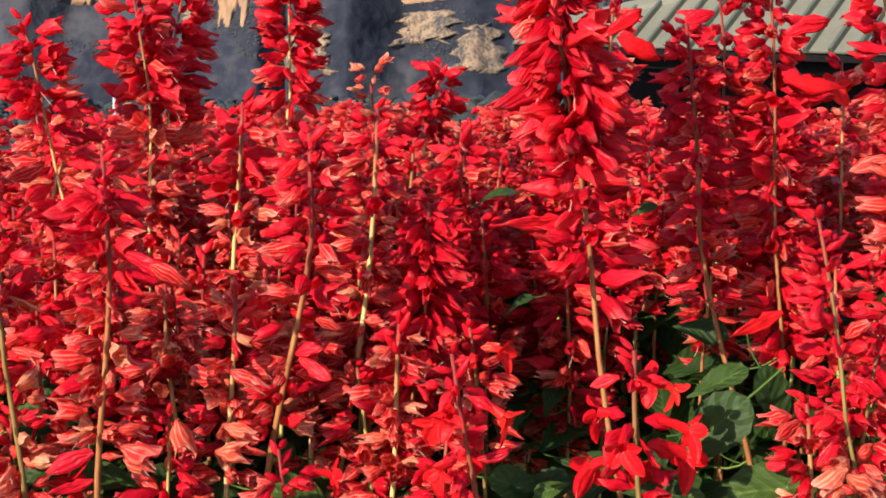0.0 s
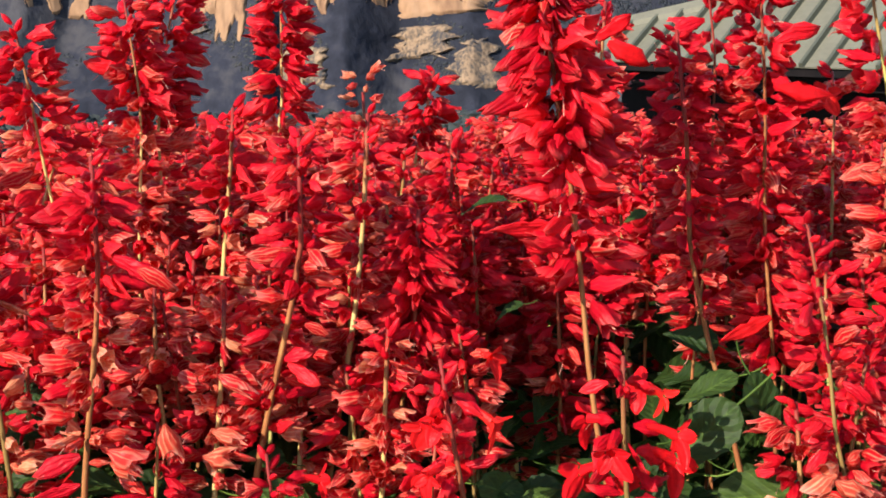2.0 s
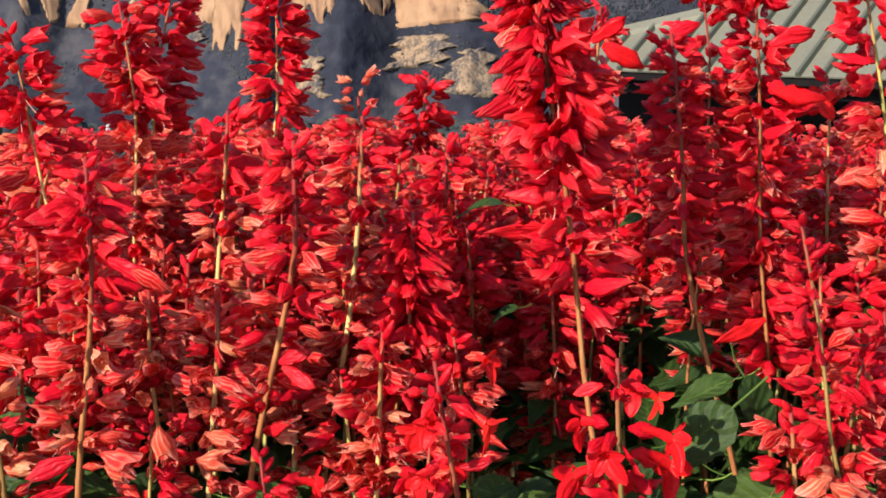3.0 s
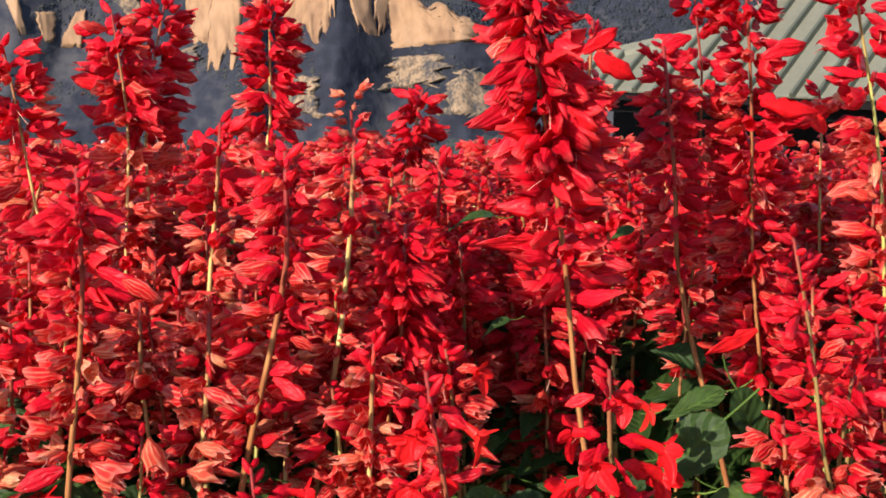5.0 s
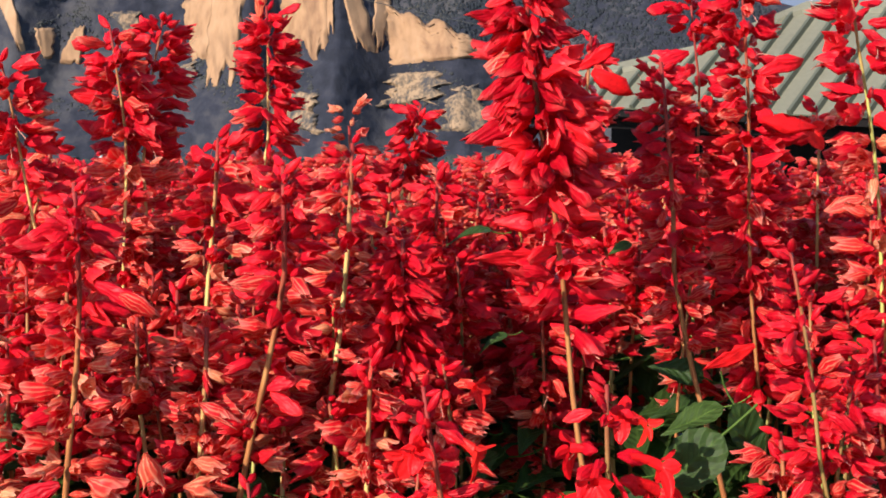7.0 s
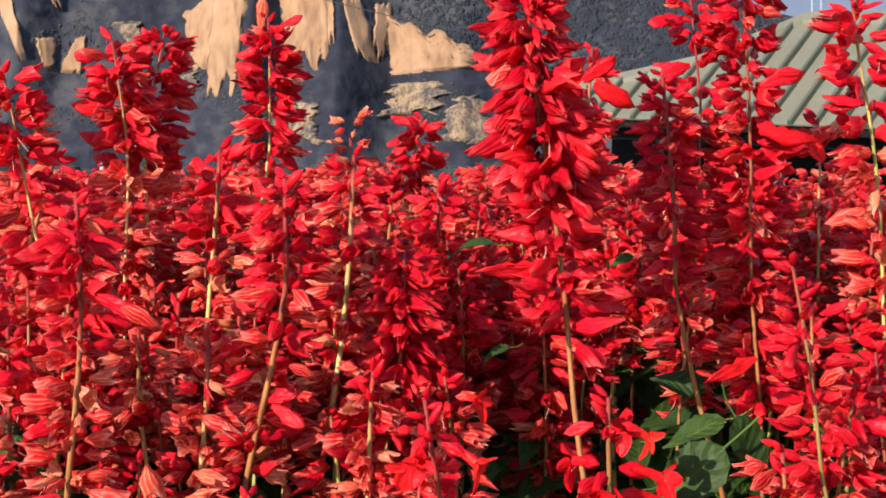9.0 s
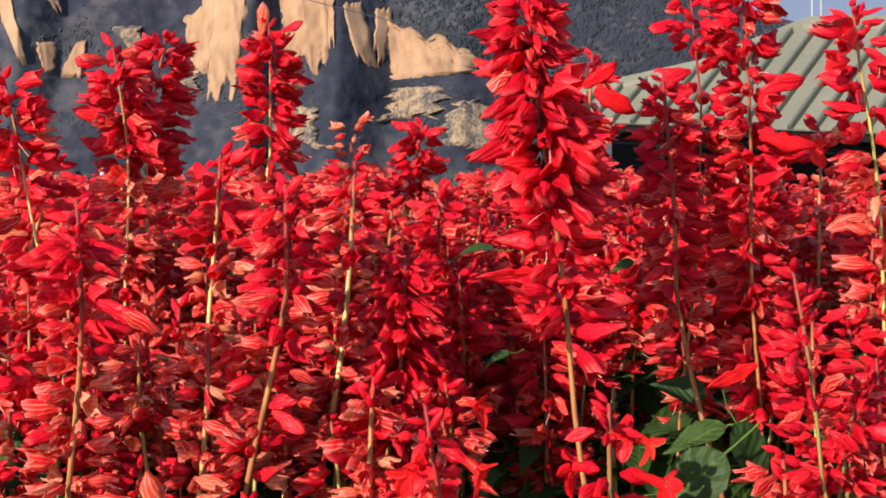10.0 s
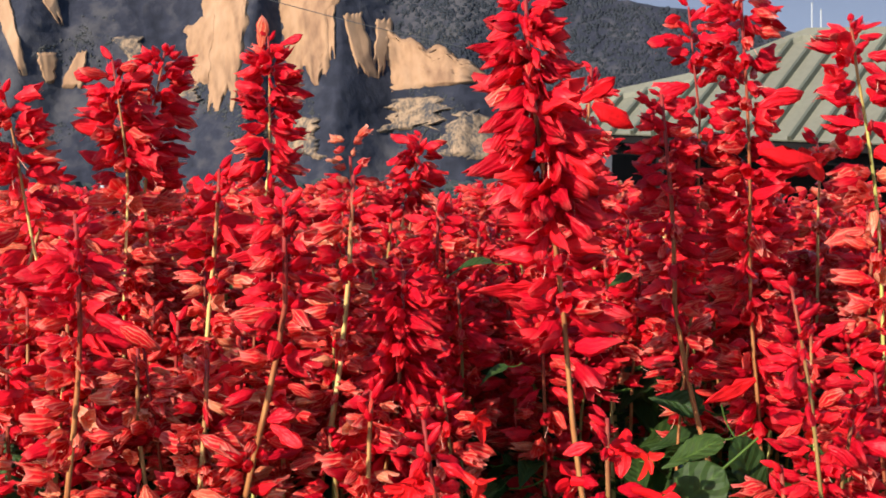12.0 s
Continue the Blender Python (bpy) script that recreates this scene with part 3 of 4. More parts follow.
def hill_depth(x, z):
    big = noise.fractal((x * 0.012, z * 0.02, 7.0), 1.0, 2.0, 4)
    gully = abs(noise.noise((x * 0.045 + 0.4 * noise.noise((x * 0.02, z * 0.05, 1.0)), z * 0.010, 3.0)))
    flank = float(np.interp(x, BUTTRESS_X, BUTTRESS_Y))
    return HILL_Y + (z + 30) * 0.75 - 7 * big + 6 * gully + flank


def build_hill():
    nu, nv = 420, 100
    vs = []
    for j in range(nv + 1):
        v = j / nv
        for i in range(nu + 1):
            u = -0.62 + 1.24 * i / nu
            top = skyline(u) * 470 + EYE_Z
            z = -44 + (top + 44) * v
            x = u * 440 * (1 + 0.1 * v)
            vs.append((x, hill_depth(x, z) + 0.8 * noise.noise((x * 0.5, z * 0.5, 9.0)), z))
    w = nu + 1
    for i in range(nu + 1):
        x, y, z = vs[nv * w + i]
        vs.append((x, y + 160, z - 60))
    fs = [(j * w + i, j * w + i + 1, (j + 1) * w + i + 1, (j + 1) * w + i) for j in range(nv + 1) for i in range(nu)]
    ob = new("hillside", mesh_of("hillside", vs, fs, [SHADED_SCRUB]))
    return tagged(ob, "steep scrub-covered hillside with eroded gullies, shade and haze put into its colour", "hill", kind="structure")


hill = build_hill()


def build_sky_backdrop():
    """A raised sheet added behind the ridge as sky, haze put into its colour."""
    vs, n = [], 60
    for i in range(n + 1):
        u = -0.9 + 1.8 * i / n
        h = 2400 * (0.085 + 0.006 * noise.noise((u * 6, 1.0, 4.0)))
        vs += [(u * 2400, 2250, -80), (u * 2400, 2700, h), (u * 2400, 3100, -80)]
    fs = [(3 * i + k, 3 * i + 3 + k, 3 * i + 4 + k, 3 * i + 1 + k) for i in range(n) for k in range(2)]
    tagged(new("backdrop", mesh_of("backdrop", vs, fs, [SKY_HAZE])), "added pale blue-grey sheet over the ridge, coloured as hazy sky", "backdrop", kind="structure")


build_sky_backdrop()


def cliff_face(tlx, tly, trx, try_, blx, bly, brx, bry, seed, out=0.5, mat=None, ragged=0.6):
    """A bare sandstone buttress on the hill between four corners, given as slopes in thousandths across and above the eye."""
    nu, nv = 26, 30
    vs = []
    for j in range(nv + 1):
        v = j / nv
        for i in range(nu + 1):
            u = i / nu
            # teeth along the foot, ragged sides: the shade line is put into the outline
            cut = 1 - ragged * 0.9 * abs(noise.noise((u * 2.2 + seed * 3.1, 0.5, seed))) - 0.12 * abs(noise.noise((u * 9 + seed, 2.5, 1.0)))
            vv = v * min(1.0, cut + 0.12)
            lx, ly = tlx + (blx - tlx) * vv, tly + (bly - tly) * vv
            rx, ry = trx + (brx - trx) * vv, try_ + (bry - try_) * vv
            wob = (rx - lx) * (0.4 if mat else 0.16)
            lx += wob * noise.noise((vv * 5, seed * 1.7, 0.0))
            rx += wob * noise.noise((vv * 6, seed * 2.3, 4.0)) + 0.3 * wob * noise.noise((vv * 24, seed, 2.0))
            lx += 0.3 * wob * noise.noise((vv * 26, seed, 5.0))
            top = (0.06 if ragged > 0.2 else 0.22) * (bly - tly) * noise.noise((u * 6, seed * 0.9, 8.0)) * (1 - v)
            sx, sz = lx + (rx - lx) * u, ly + (ry - ly) * u + top
            y = HILL_Y - 14
            x, z = sx * 0.001 * y, EYE_Z + sz * 0.001 * y
            flute = 3.6 * abs(noise.noise((x * 0.35 + 0.05 * z, z * 0.025, seed))) + 1.5 * noise.noise((x * 0.9, z * 0.12, 3.0))
            flute *= min(1.0, abs(trx - tlx) / 40.0) ** 2
            flute *= 0.3 if mat else 0.5
            edge = min(1.0, 9 * u, 9 * (1 - u), 12 * v + 0.3, 9 * (1 - v))
            bulge = (0.7 if mat else out) * (0.3 + 0.7 * u) * edge
            sink = (1.0 * edge - 0.2 + 0.9 * noise.noise((x * 0.22, z * 0.22, seed))) if mat else 1.0 * edge - 0.2
            k = 1.0
            for _ in range(6):
                k = (hill_depth(x * k, EYE_Z + (z - EYE_Z) * k) - bulge - flute * edge - sink) / y
            vs.append((x * k, y * k, EYE_Z + (z - EYE_Z) * k))
    w = nu + 1
    n0 = len(vs)
    rim = [i for i in range(w)] + [j * w + nu for j in range(1, nv + 1)] + [nv * w + i for i in range(nu - 1, -1, -1)] + [j * w for j in range(nv - 1, 0, -1)]
    for a in rim:
        x, y, z = vs[a]
        vs.append((x * 1.09, y * 1.09, EYE_Z + (z - EYE_Z) * 1.09))
    fs = [(j * w + i, (j + 1) * w + i, (j + 1) * w + i + 1, j * w + i + 1) for j in range(nv) for i in range(nu)]
    m = len(rim)
    fs += [(rim[i], rim[(i + 1) % m], n0 + (i + 1) % m, n0 + i) for i in range(m)]
    ob = new("cliff", mesh_of("cliff", vs, fs, [mat or SAND]))
    return tagged(ob, "weathered grey-buff earth bank with scrub" if mat else "sunlit buff sandstone earth cliff, fluted by erosion", "cliff", "earth cliffs", kind="structure")


cliff_face(-318.6, 51.1, -303.6, 49.1, -297.8, -7.1, -293.0, -5.9, 1)
cliff_face(-284.5, 51.9, -271.0, 51.9, -270.2, 29.6, -266.6, 29.6, 2)
cliff_face(-287.6, 9.9, -271.2, 10.7, -281.2, -11.9, -274.8, -11.9, 3, ragged=0.25)
cliff_face(-257.3, 11.1, -250.1, 11.8, -271.7, -14.3, -255.0, -15.9, 4, ragged=0.25)
cliff_face(-229.9, 21.3, -209.2, 22.1, -221.2, -7.1, -214.8, -7.1, 5, mat=SAND_DULL)
cliff_face(-170.0, 53.0, -135.5, 53.0, -167.0, -31.0, -147.0, -33.0, 6)
cliff_face(-183.0, 26.0, -157.1, 42.4, -176.3, -12.9, -165.3, -12.9, 7, ragged=0.3)
cliff_face(-150.8, 39.4, -135.9, 49.1, -151.1, -16.6, -146.7, -15.9, 8)
cliff_face(-119.6, 53.0, -72.9, 50.3, -104.7, -11.9, -81.5, -13.9, 9)
cliff_face(-86.9, 43.3, -75.3, 45.2, -80.1, 4.7, -76.1, 5.9, 10)
cliff_face(-70.7, 37.2, -56.2, 38.0, -58.5, -7.2, -45.3, -8.2, 11, ragged=0.3)
cliff_face(-46.9, 33.9, -34.2, 33.9, -51.1, -9.9, -42.3, -7.9, 12)
cliff_face(-48.0, 31.0, 26.5, 1.2, -36.0, -17.0, 26.5, -10.5, 13, ragged=0.15)
cliff_face(-35.6, -22.2, 2.4, -20.6, -41.7, -47.8, -1.6, -47.8, 14, mat=SAND_DULL)
cliff_face(3.2, -31.8, 31.2, -29.8, 0.4, -63.8, 34.6, -65.8, 15, mat=SAND_DULL)
cliff_face(-127.4, -36.6, -91.3, -34.2, -127.9, -65.8, -88.5, -65.8, 16, mat=SAND_DULL)
cliff_face(-188.7, -17.8, -172.6, -11.9, -193.7, -27.8, -173.7, -25.8, 17, mat=SAND_DULL)
cliff_face(-366.7, 39.4, -334.6, 47.2, -361.1, -11.9, -337.2, -11.9, 18)


def clump(rg, vs, fs, c, size, flat=0.8):
    """One ragged tuft of foliage: a rough low-poly lump."""
    b = len(vs)
    rings, n = 3, 6
    vs.append((c[0], c[1], c[2] + size * flat * rg.uniform(0.85, 1.15)))
    for i in range(rings):
        a = math.pi * (i + 1) / (rings + 0.6)
        for j in range(n):
            t = 2 * math.pi * (j + 0.5 * (i % 2)) / n
            r = size * rg.uniform(0.6, 1.25)
            vs.append((c[0] + r * math.sin(a) * math.cos(t), c[1] + r * math.sin(a) * math.sin(t), c[2] + r * flat * math.cos(a)))
    for j in range(n):
        fs.append((b, b + 1 + j, b + 1 + (j + 1) % n))
    for i in range(rings - 1):
        for j in range(n):
            k = (j + 1) % n
            fs.append((b + 1 + i * n + j, b + 1 + (i + 1) * n + j, b + 1 + (i + 1) * n + k, b + 1 + i * n + k))


def build_scrub():
    rg = random.Random(5)
    vs, fs = [], []
    for _ in range(9000):
        # the wooded slope under the ridge, thinning out over the bare gullies
        u = rg.uniform(-0.055, 0.26)
        top = skyline(u) * 470
        z = top + 1 - 32 * rg.random()
        x = u * 440
        edge = (u + 0.045) / 0.03
        if edge < 1 and rg.random() > edge:
            continue
        if z < -2 + 8 * noise.noise((x * 0.05, 1.0, 6.0)) and u < 0.04:
            continue
        clump(rg, vs, fs, (x, hill_depth(x, z) + 0.25, z), rg.uniform(0.25, 0.8), 1.1)
    pv, pf = [], []
    for _ in range(16000):
        # paler bushes in drifts over the bare slope below the cliffs
        x, z = rg.uniform(-125, 12), rg.uniform(-22, 16)
        drift = noise.noise((x * 0.035, z * 0.06, 12.0)) + 0.6 * noise.noise((x * 0.12, z * 0.14, 15.0))
        drift += 0.28 * math.exp(-((x - 2) / 13) ** 2) + (0.14 if z < -6 else 0.0) - 0.7 * math.exp(-((x + 25) / 13) ** 2)
        if drift < 0.10 + 0.012 * max(0.0, z + 4) + 0.25 * rg.random():
            continue
        clump(rg, pv, pf, (x, hill_depth(x, z) + 0.2, z), rg.uniform(0.2, 0.65), 0.7)
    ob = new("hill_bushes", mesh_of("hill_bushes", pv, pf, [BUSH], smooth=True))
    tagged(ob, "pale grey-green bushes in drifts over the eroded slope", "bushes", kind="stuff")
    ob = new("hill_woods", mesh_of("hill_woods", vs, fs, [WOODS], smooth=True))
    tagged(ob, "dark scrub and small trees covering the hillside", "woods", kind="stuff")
    vs, fs = [], []
    for _ in range(900):
        y = rg.uniform(60, 300)
        u = rg.uniform(-0.4, 0.4)
        x = u * y
        z = ground_height(x, y)
        size = rg.uniform(0.35, 1.3) * (1.0 if y < 150 else 1.6)
        for _ in range(3):
            clump(rg, vs, fs, (x + rg.uniform(-1, 1) * size, y + rg.uniform(-1, 1) * size, z + size * rg.uniform(0.4, 1.4)), size * rg.uniform(0.4, 0.8))
    ob = new("valley_shrubs", mesh_of("valley_shrubs", vs, fs, [FOLIAGE], smooth=False))
    tagged(ob, "olive shrubs scattered over the valley floor", "shrubs", kind="stuff")


build_scrub()


# ---- the pavilion below the bed ----
def build_pavilion():
    """Local x runs along the front eave, y inwards; the origin is the eave's visible end, at eave height."""
    hut = new("pavilion")
    hut.matrix_basis = pose(3.138, 24.000, -0.418, 0, 0, -42.4)
    tagged(hut, "open pavilion with a grey-green ribbed metal roof and timber posts coloured for eave shade", "pavilion")
    pitch = radians(34)

    def on(s, q, lift=0.0):
        return Vector((s, q * math.cos(pitch) - lift * math.sin(pitch), q * math.sin(pitch) + lift * math.cos(pitch)))

    outline = [(-2.76, 0.20), (0.60, 1.60), (2.04, 2.90), (8.00, 2.84)]

    def reach(s):
        """How far up the slope the roof goes at s."""
        for (a, p), (b, q) in zip(outline, outline[1:]):
            if a <= s <= b:
                return p + (q - p) * (s - a) / (b - a)
        return 0.0

    # front slope, as pans between the ribs
    s0, s1 = outline[0][0], outline[-1][0]
    step = 0.42
    s = s0 + 0.02
    while s < s1 - 0.05:
        e = min(s + step, s1)
        a, b = reach(s), reach(e)
        bm = bmesh.new()
        lo = [on(s, -0.12), on(e, -0.12), on(e, b), on(s, a)]
        hi = [on(s, -0.12, 0.03), on(e, -0.12, 0.03), on(e, b, 0.03), on(s, a, 0.03)]
        v = [bm.verts.new(p) for p in lo + hi]
        for f in ((3, 2, 1, 0), (4, 5, 6, 7), (0, 1, 5, 4), (1, 2, 6, 5), (2, 3, 7, 6), (3, 0, 4, 7)):
            bm.faces.new([v[i] for i in f])
        part("roof_panel", bm, ROOF, hut)
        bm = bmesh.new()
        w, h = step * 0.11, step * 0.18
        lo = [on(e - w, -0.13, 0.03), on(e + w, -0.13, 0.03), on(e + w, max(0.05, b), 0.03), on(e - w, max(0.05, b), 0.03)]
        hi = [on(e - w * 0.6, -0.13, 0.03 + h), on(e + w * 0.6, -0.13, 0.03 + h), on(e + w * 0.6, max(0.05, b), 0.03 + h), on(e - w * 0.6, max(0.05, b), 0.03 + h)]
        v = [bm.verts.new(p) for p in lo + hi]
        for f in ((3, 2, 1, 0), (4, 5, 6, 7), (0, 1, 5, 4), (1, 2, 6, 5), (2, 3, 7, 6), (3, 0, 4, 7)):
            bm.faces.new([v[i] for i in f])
        part("roof_rib", bm, ROOF_RIB_SHADE, hut)
        s = e
    # flashing along the upper edge, and the slopes behind it
    for (a, p), (b, q) in zip(outline, outline[1:]):
        bm = bmesh.new()
        k = [on(a, p - 0.16, 0.10), on(b, q - 0.16, 0.10), on(b, q + 0.05, 0.12), on(a, p + 0.05, 0.12)]
        under = [c - Vector((0, 0, 0.09)) for c in k]
        v = [bm.verts.new(c) for c in k + under]
        for f in ((0, 1, 2, 3), (7, 6, 5, 4), (0, 4, 5, 1), (1, 5, 6, 2), (2, 6, 7, 3), (3, 7, 4, 0)):
            bm.faces.new([v[i] for i in f])
        part("ridge_flashing", bm, ROOF, hut)
        bm = bmesh.new()
        e0, e1 = on(a, p, 0.02), on(b, q, 0.02)
        back = [e0, e1, e1 + Vector((0.2, 2.6, -min(1.5, max(0.0, e1.z - 0.1)))), e0 + Vector((0.2, 2.6, -min(1.5, max(0.0, e0.z - 0.1))))]
        v = [bm.verts.new(c) for c in back + [c - Vector((0, 0, 0.05)) for c in back]]
        for f in ((3, 2, 1, 0), (4, 5, 6, 7), (0, 1, 5, 4), (1, 2, 6, 5), (2, 3, 7, 6), (3, 0, 4, 7)):
            bm.faces.new([v[i] for i in f])
        part("back_slope", bm, ROOF, hut)
    length = s1 - s0
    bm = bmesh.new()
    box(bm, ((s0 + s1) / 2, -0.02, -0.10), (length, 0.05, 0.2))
    part("fascia", bm, EAVE_SHADE_WOOD, hut)
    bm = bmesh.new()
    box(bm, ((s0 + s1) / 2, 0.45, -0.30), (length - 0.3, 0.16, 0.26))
    part("beam", bm, EAVE_SHADE_WOOD, hut)
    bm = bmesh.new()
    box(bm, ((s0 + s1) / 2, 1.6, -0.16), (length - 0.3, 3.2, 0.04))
    part("soffit", bm, EAVE_SHADE_WOOD, hut, "boarded soffit, eave shade put into its near-black colour")
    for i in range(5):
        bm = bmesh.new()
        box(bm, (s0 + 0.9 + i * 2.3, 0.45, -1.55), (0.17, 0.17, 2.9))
        part("post", bm, EAVE_SHADE_WOOD, hut)
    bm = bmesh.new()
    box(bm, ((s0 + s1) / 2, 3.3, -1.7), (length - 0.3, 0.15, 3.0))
    part("back_wall", bm, EAVE_SHADE_WOOD, hut, "back wall, shade put into its near-black colour")
    bm = bmesh.new()
    box(bm, ((s0 + s1) / 2, 1.6, -3.05), (length, 3.6, 0.12))
    part("floor_slab", bm, PALE_WALL, hut)
    return hut


build_pavilion()


def rod(name, p, q, r, mat, label, category):
    """A round pole from p to q with a small cap."""
    p, q = Vector(p), Vector(q)
    root = new(name)
    root.matrix_basis = Matrix.Translation(p)
    tagged(root, label, category)
    for piece, a, b, ra, rb in (("shaft", p, q, r, r * 0.8), ("cap", q, q + (q - p).normalized() * r * 1.2, r * 0.9, r * 0.5)):
        bm = bmesh.new()
        d = b - a
        bmesh.ops.create_cone(bm, cap_ends=True, segments=10, radius1=ra, radius2=rb, depth=d.length,
                              matrix=Matrix.Translation((a + b) / 2 - p) @ d.to_track_quat("Z", "Y").to_matrix().to_4x4())
        part(piece, bm, mat, root, smooth=True)
    return root


rod("flagpole", (10.067, 38.00, -4.427), (9.839, 38.00, 2.353), 0.030, GREY_PAINT, "slim pale grey pole standing behind the pavilion roof", "pole")
rod("flagpole", (10.313, 38.00, -4.427), (10.086, 38.00, 2.175), 0.030, GREY_PAINT, "slim pale grey pole standing behind the pavilion roof", "pole")
rod("marker_post", (-3.915, 16.00, -1.171), (-3.884, 16.00, -0.625), 0.030, WHITE_PAINT, "short white post beyond the flower bed", "post")


def build_cable(a, b, sag):
    a, b = Vector(a), Vector(b)
    vs, fs, n = [], [], 40
    for i in range(n + 1):
        s = i / n
        c = a.lerp(b, s) - Vector((0, 0, sag * 4 * s * (1 - s)))
        for j in range(5):
            t = 2 * math.pi * j / 5
            vs.append((c.x, c.y + 0.09 * math.cos(t), c.z + 0.09 * math.sin(t)))
    for i in range(n):
        for j in range(5):
            k = (j + 1) % 5
            fs.append((i * 5 + j, i * 5 + k, i * 5 + 5 + k, i * 5 + 5 + j))
    tagged(new("overhead_cable", mesh_of("overhead_cable", vs, fs, [CABLE])), "thin dark overhead cable sagging across the valley", "cable", kind="structure")


build_cable((-48.0, 300.0, 18.1), (25.0, 290.0, 0.9), 1.2)


# ---- the flower bed: stems told apart one by one ----
salvia(-0.1922, 0.850, 0.5929, 0.6585, -0.074, "dense", tail=9, thick=0.0017, wide=1.1, cone=0.8, seed=1, foot=0.027)
salvia(-0.1874, 0.880, 0.5832, 0.6649, 0.179, "dense", tail=10, thick=0.0018, wide=1.1, cone=0.8, seed=2, foot=0.017)
pale_tip = salvia(-0.1224, 1.000, 0.5816, 0.6760, -0.020, "dense", tail=4, thick=0.002, wide=1.15, cone=0.7, seed=3, foot=0.177)
salvia(-0.1322, 0.800, 0.5479, 0.5965, 0.077, "ripe", tail=9, wide=1.15, seed=4, foot=0.065)
salvia(-0.0808, 0.700, 0.5330, 0.5890, 0.048, "ripe", stem="red", thick=0.003, tail=7, tail_style="faded", seed=5, foot=0.199)
salvia(-0.0493, 0.760, 0.5530, 0.5961, 0.047, "faded", thick=0.0028, tail=8, seed=6, foot=0.141)
salvia(-0.0643, 1.000, 0.5690, 0.6062, -0.078, "dry", label="dried brown seed tuft standing over the red flowers", tail=2, tail_style="dry", wide=0.72, cone=0.9, tip=False, seed=7)
salvia(-0.0295, 1.050, 0.5448, 0.6036, 0.226, "dense", tail=3, wide=1.2, seed=8, foot=0.225)
tall = salvia(0.0525, 0.700, 0.5850, 0.6930, -0.118, "fresh", stem="red", leaves=0, label="tall scarlet salvia spike towering over the bed, dense with drooping petals", thick=0.0024, wide=1.40, tail=5, tail_style="sparse", cone=0.45, seed=9, foot=-0.134)
salvia(0.0964, 0.950, 0.5627, 0.6540, 0.020, "ripe", tail=4, seed=10, foot=-0.154)
salvia(0.1306, 0.780, 0.5195, 0.6390, -0.074, "ripe", stem="red", tail=2, wide=0.95, seed=11, foot=-0.234)
right_tall = salvia(0.1725, 0.800, 0.6128, 0.7105, -0.050, "ripe", stem="red", thick=0.0019, tail=15, tail_style="ripe", wide=1.1, label="tall red salvia with loose upper whorls on a dark stem", seed=12, foot=-0.067)
salvia(0.2430, 0.800, 0.6100, 0.6800, -0.192, "sparse", label="red salvia with loose whorls on a yellow-green stem", stem="green", tail=10, thick=0.0021, wide=1.2, seed=13, foot=-0.111)
salvia(0.1497, 0.810, 0.6200, 0.6880, -0.155, "sparse", stem="red", thick=0.0015, tail=4, tail_style="ripe", wide=1.0, leaves=0, seed=36, foot=0.05)
salvia(0.2483, 0.920, 0.5829, 0.6085, -0.143, "faded", tail=6, thick=0.002, seed=14, foot=0.013)
salvia(-0.2477, 0.820, 0.5927, 0.6433, -0.176, "dense", thick=0.0018, wide=1.1, tail=6, tail_style="faded", seed=15)
left_front = salvia(-0.1743, 0.660, 0.5275, 0.5848, 0.032, "ripe", stem="red", thick=0.0027, tail=5, seed=16, foot=0.089)
salvia(-0.2264, 0.660, 0.4829, 0.5555, -0.006, "faded", stem="brown", thick=0.0026, tail=6, seed=17, foot=-0.053)
salvia(-0.0039, 0.850, 0.5044, 0.5740, -0.007, "ripe", stem="red", thick=0.0021, tail=8, tail_style="faded", seed=18)
salvia(-0.0275, 0.750, 0.4566, 0.5449, 0.082, "fresh", stem="red", tail=3, tail_style="ripe", wide=1.15, seed=19, foot=0.203)
front_a = salvia(0.0007, 0.630, 0.4260, 0.4936, -0.122, "bloom", stem="red", tail=0, wide=0.9, leaves=0, seed=20)
front_b = salvia(0.0807, 0.640, 0.4247, 0.4918, -0.068, "bloom", stem="brown", tail=0, wide=0.96, leaves=0, seed=21)
front_c = salvia(0.1784, 0.640, 0.4520, 0.5541, -0.176, "sparse", stem="brown", thick=0.002, tail=3, wide=0.85, leaves=1, seed=22, foot=-0.282)
salvia(0.1656, 0.660, 0.4253, 0.4628, -0.075, "faded", tail=2, seed=23)
salvia(0.0485, 0.850, 0.4211, 0.5216, -0.097, "ripe", stem="red", tail=4, leaves=0, seed=24, foot=-0.176)
salvia(-0.0757, 0.950, 0.4784, 0.5488, 0.087, "faded", tail=5, seed=25, foot=0.153)
salvia(-0.2178, 0.780, 0.4565, 0.5289, 0.088, "faded", tail=6, seed=26, foot=0.074)
salvia(0.2105, 0.900, 0.5118, 0.5795, -0.063, "ripe", tail=5, stem="red", tail_style="ripe", seed=27)
salvia(0.1782, 0.920, 0.5012, 0.5799, -0.076, "ripe", tail=4, stem="red", tail_style="ripe", seed=28)
salvia(0.0199, 0.900, 0.4149, 0.5135, -0.034, "ripe", tail=4, leaves=1, seed=29)
spent = salvia(-0.1228, 0.700, 0.4711, 0.5069, 0.054, "old", tail=6, seed=30, foot=0.06)
salvia(-0.0875, 0.740, 0.4406, 0.4851, 0.055, "old", tail=4, seed=31, foot=0.045)
salvia(-0.1656, 0.750, 0.4577, 0.5024, 0.012, "old", tail=5, seed=32, foot=-0.05)
salvia(-0.2797, 0.950, 0.5274, 0.5851, 0.261, "ripe", tail=5, seed=33)
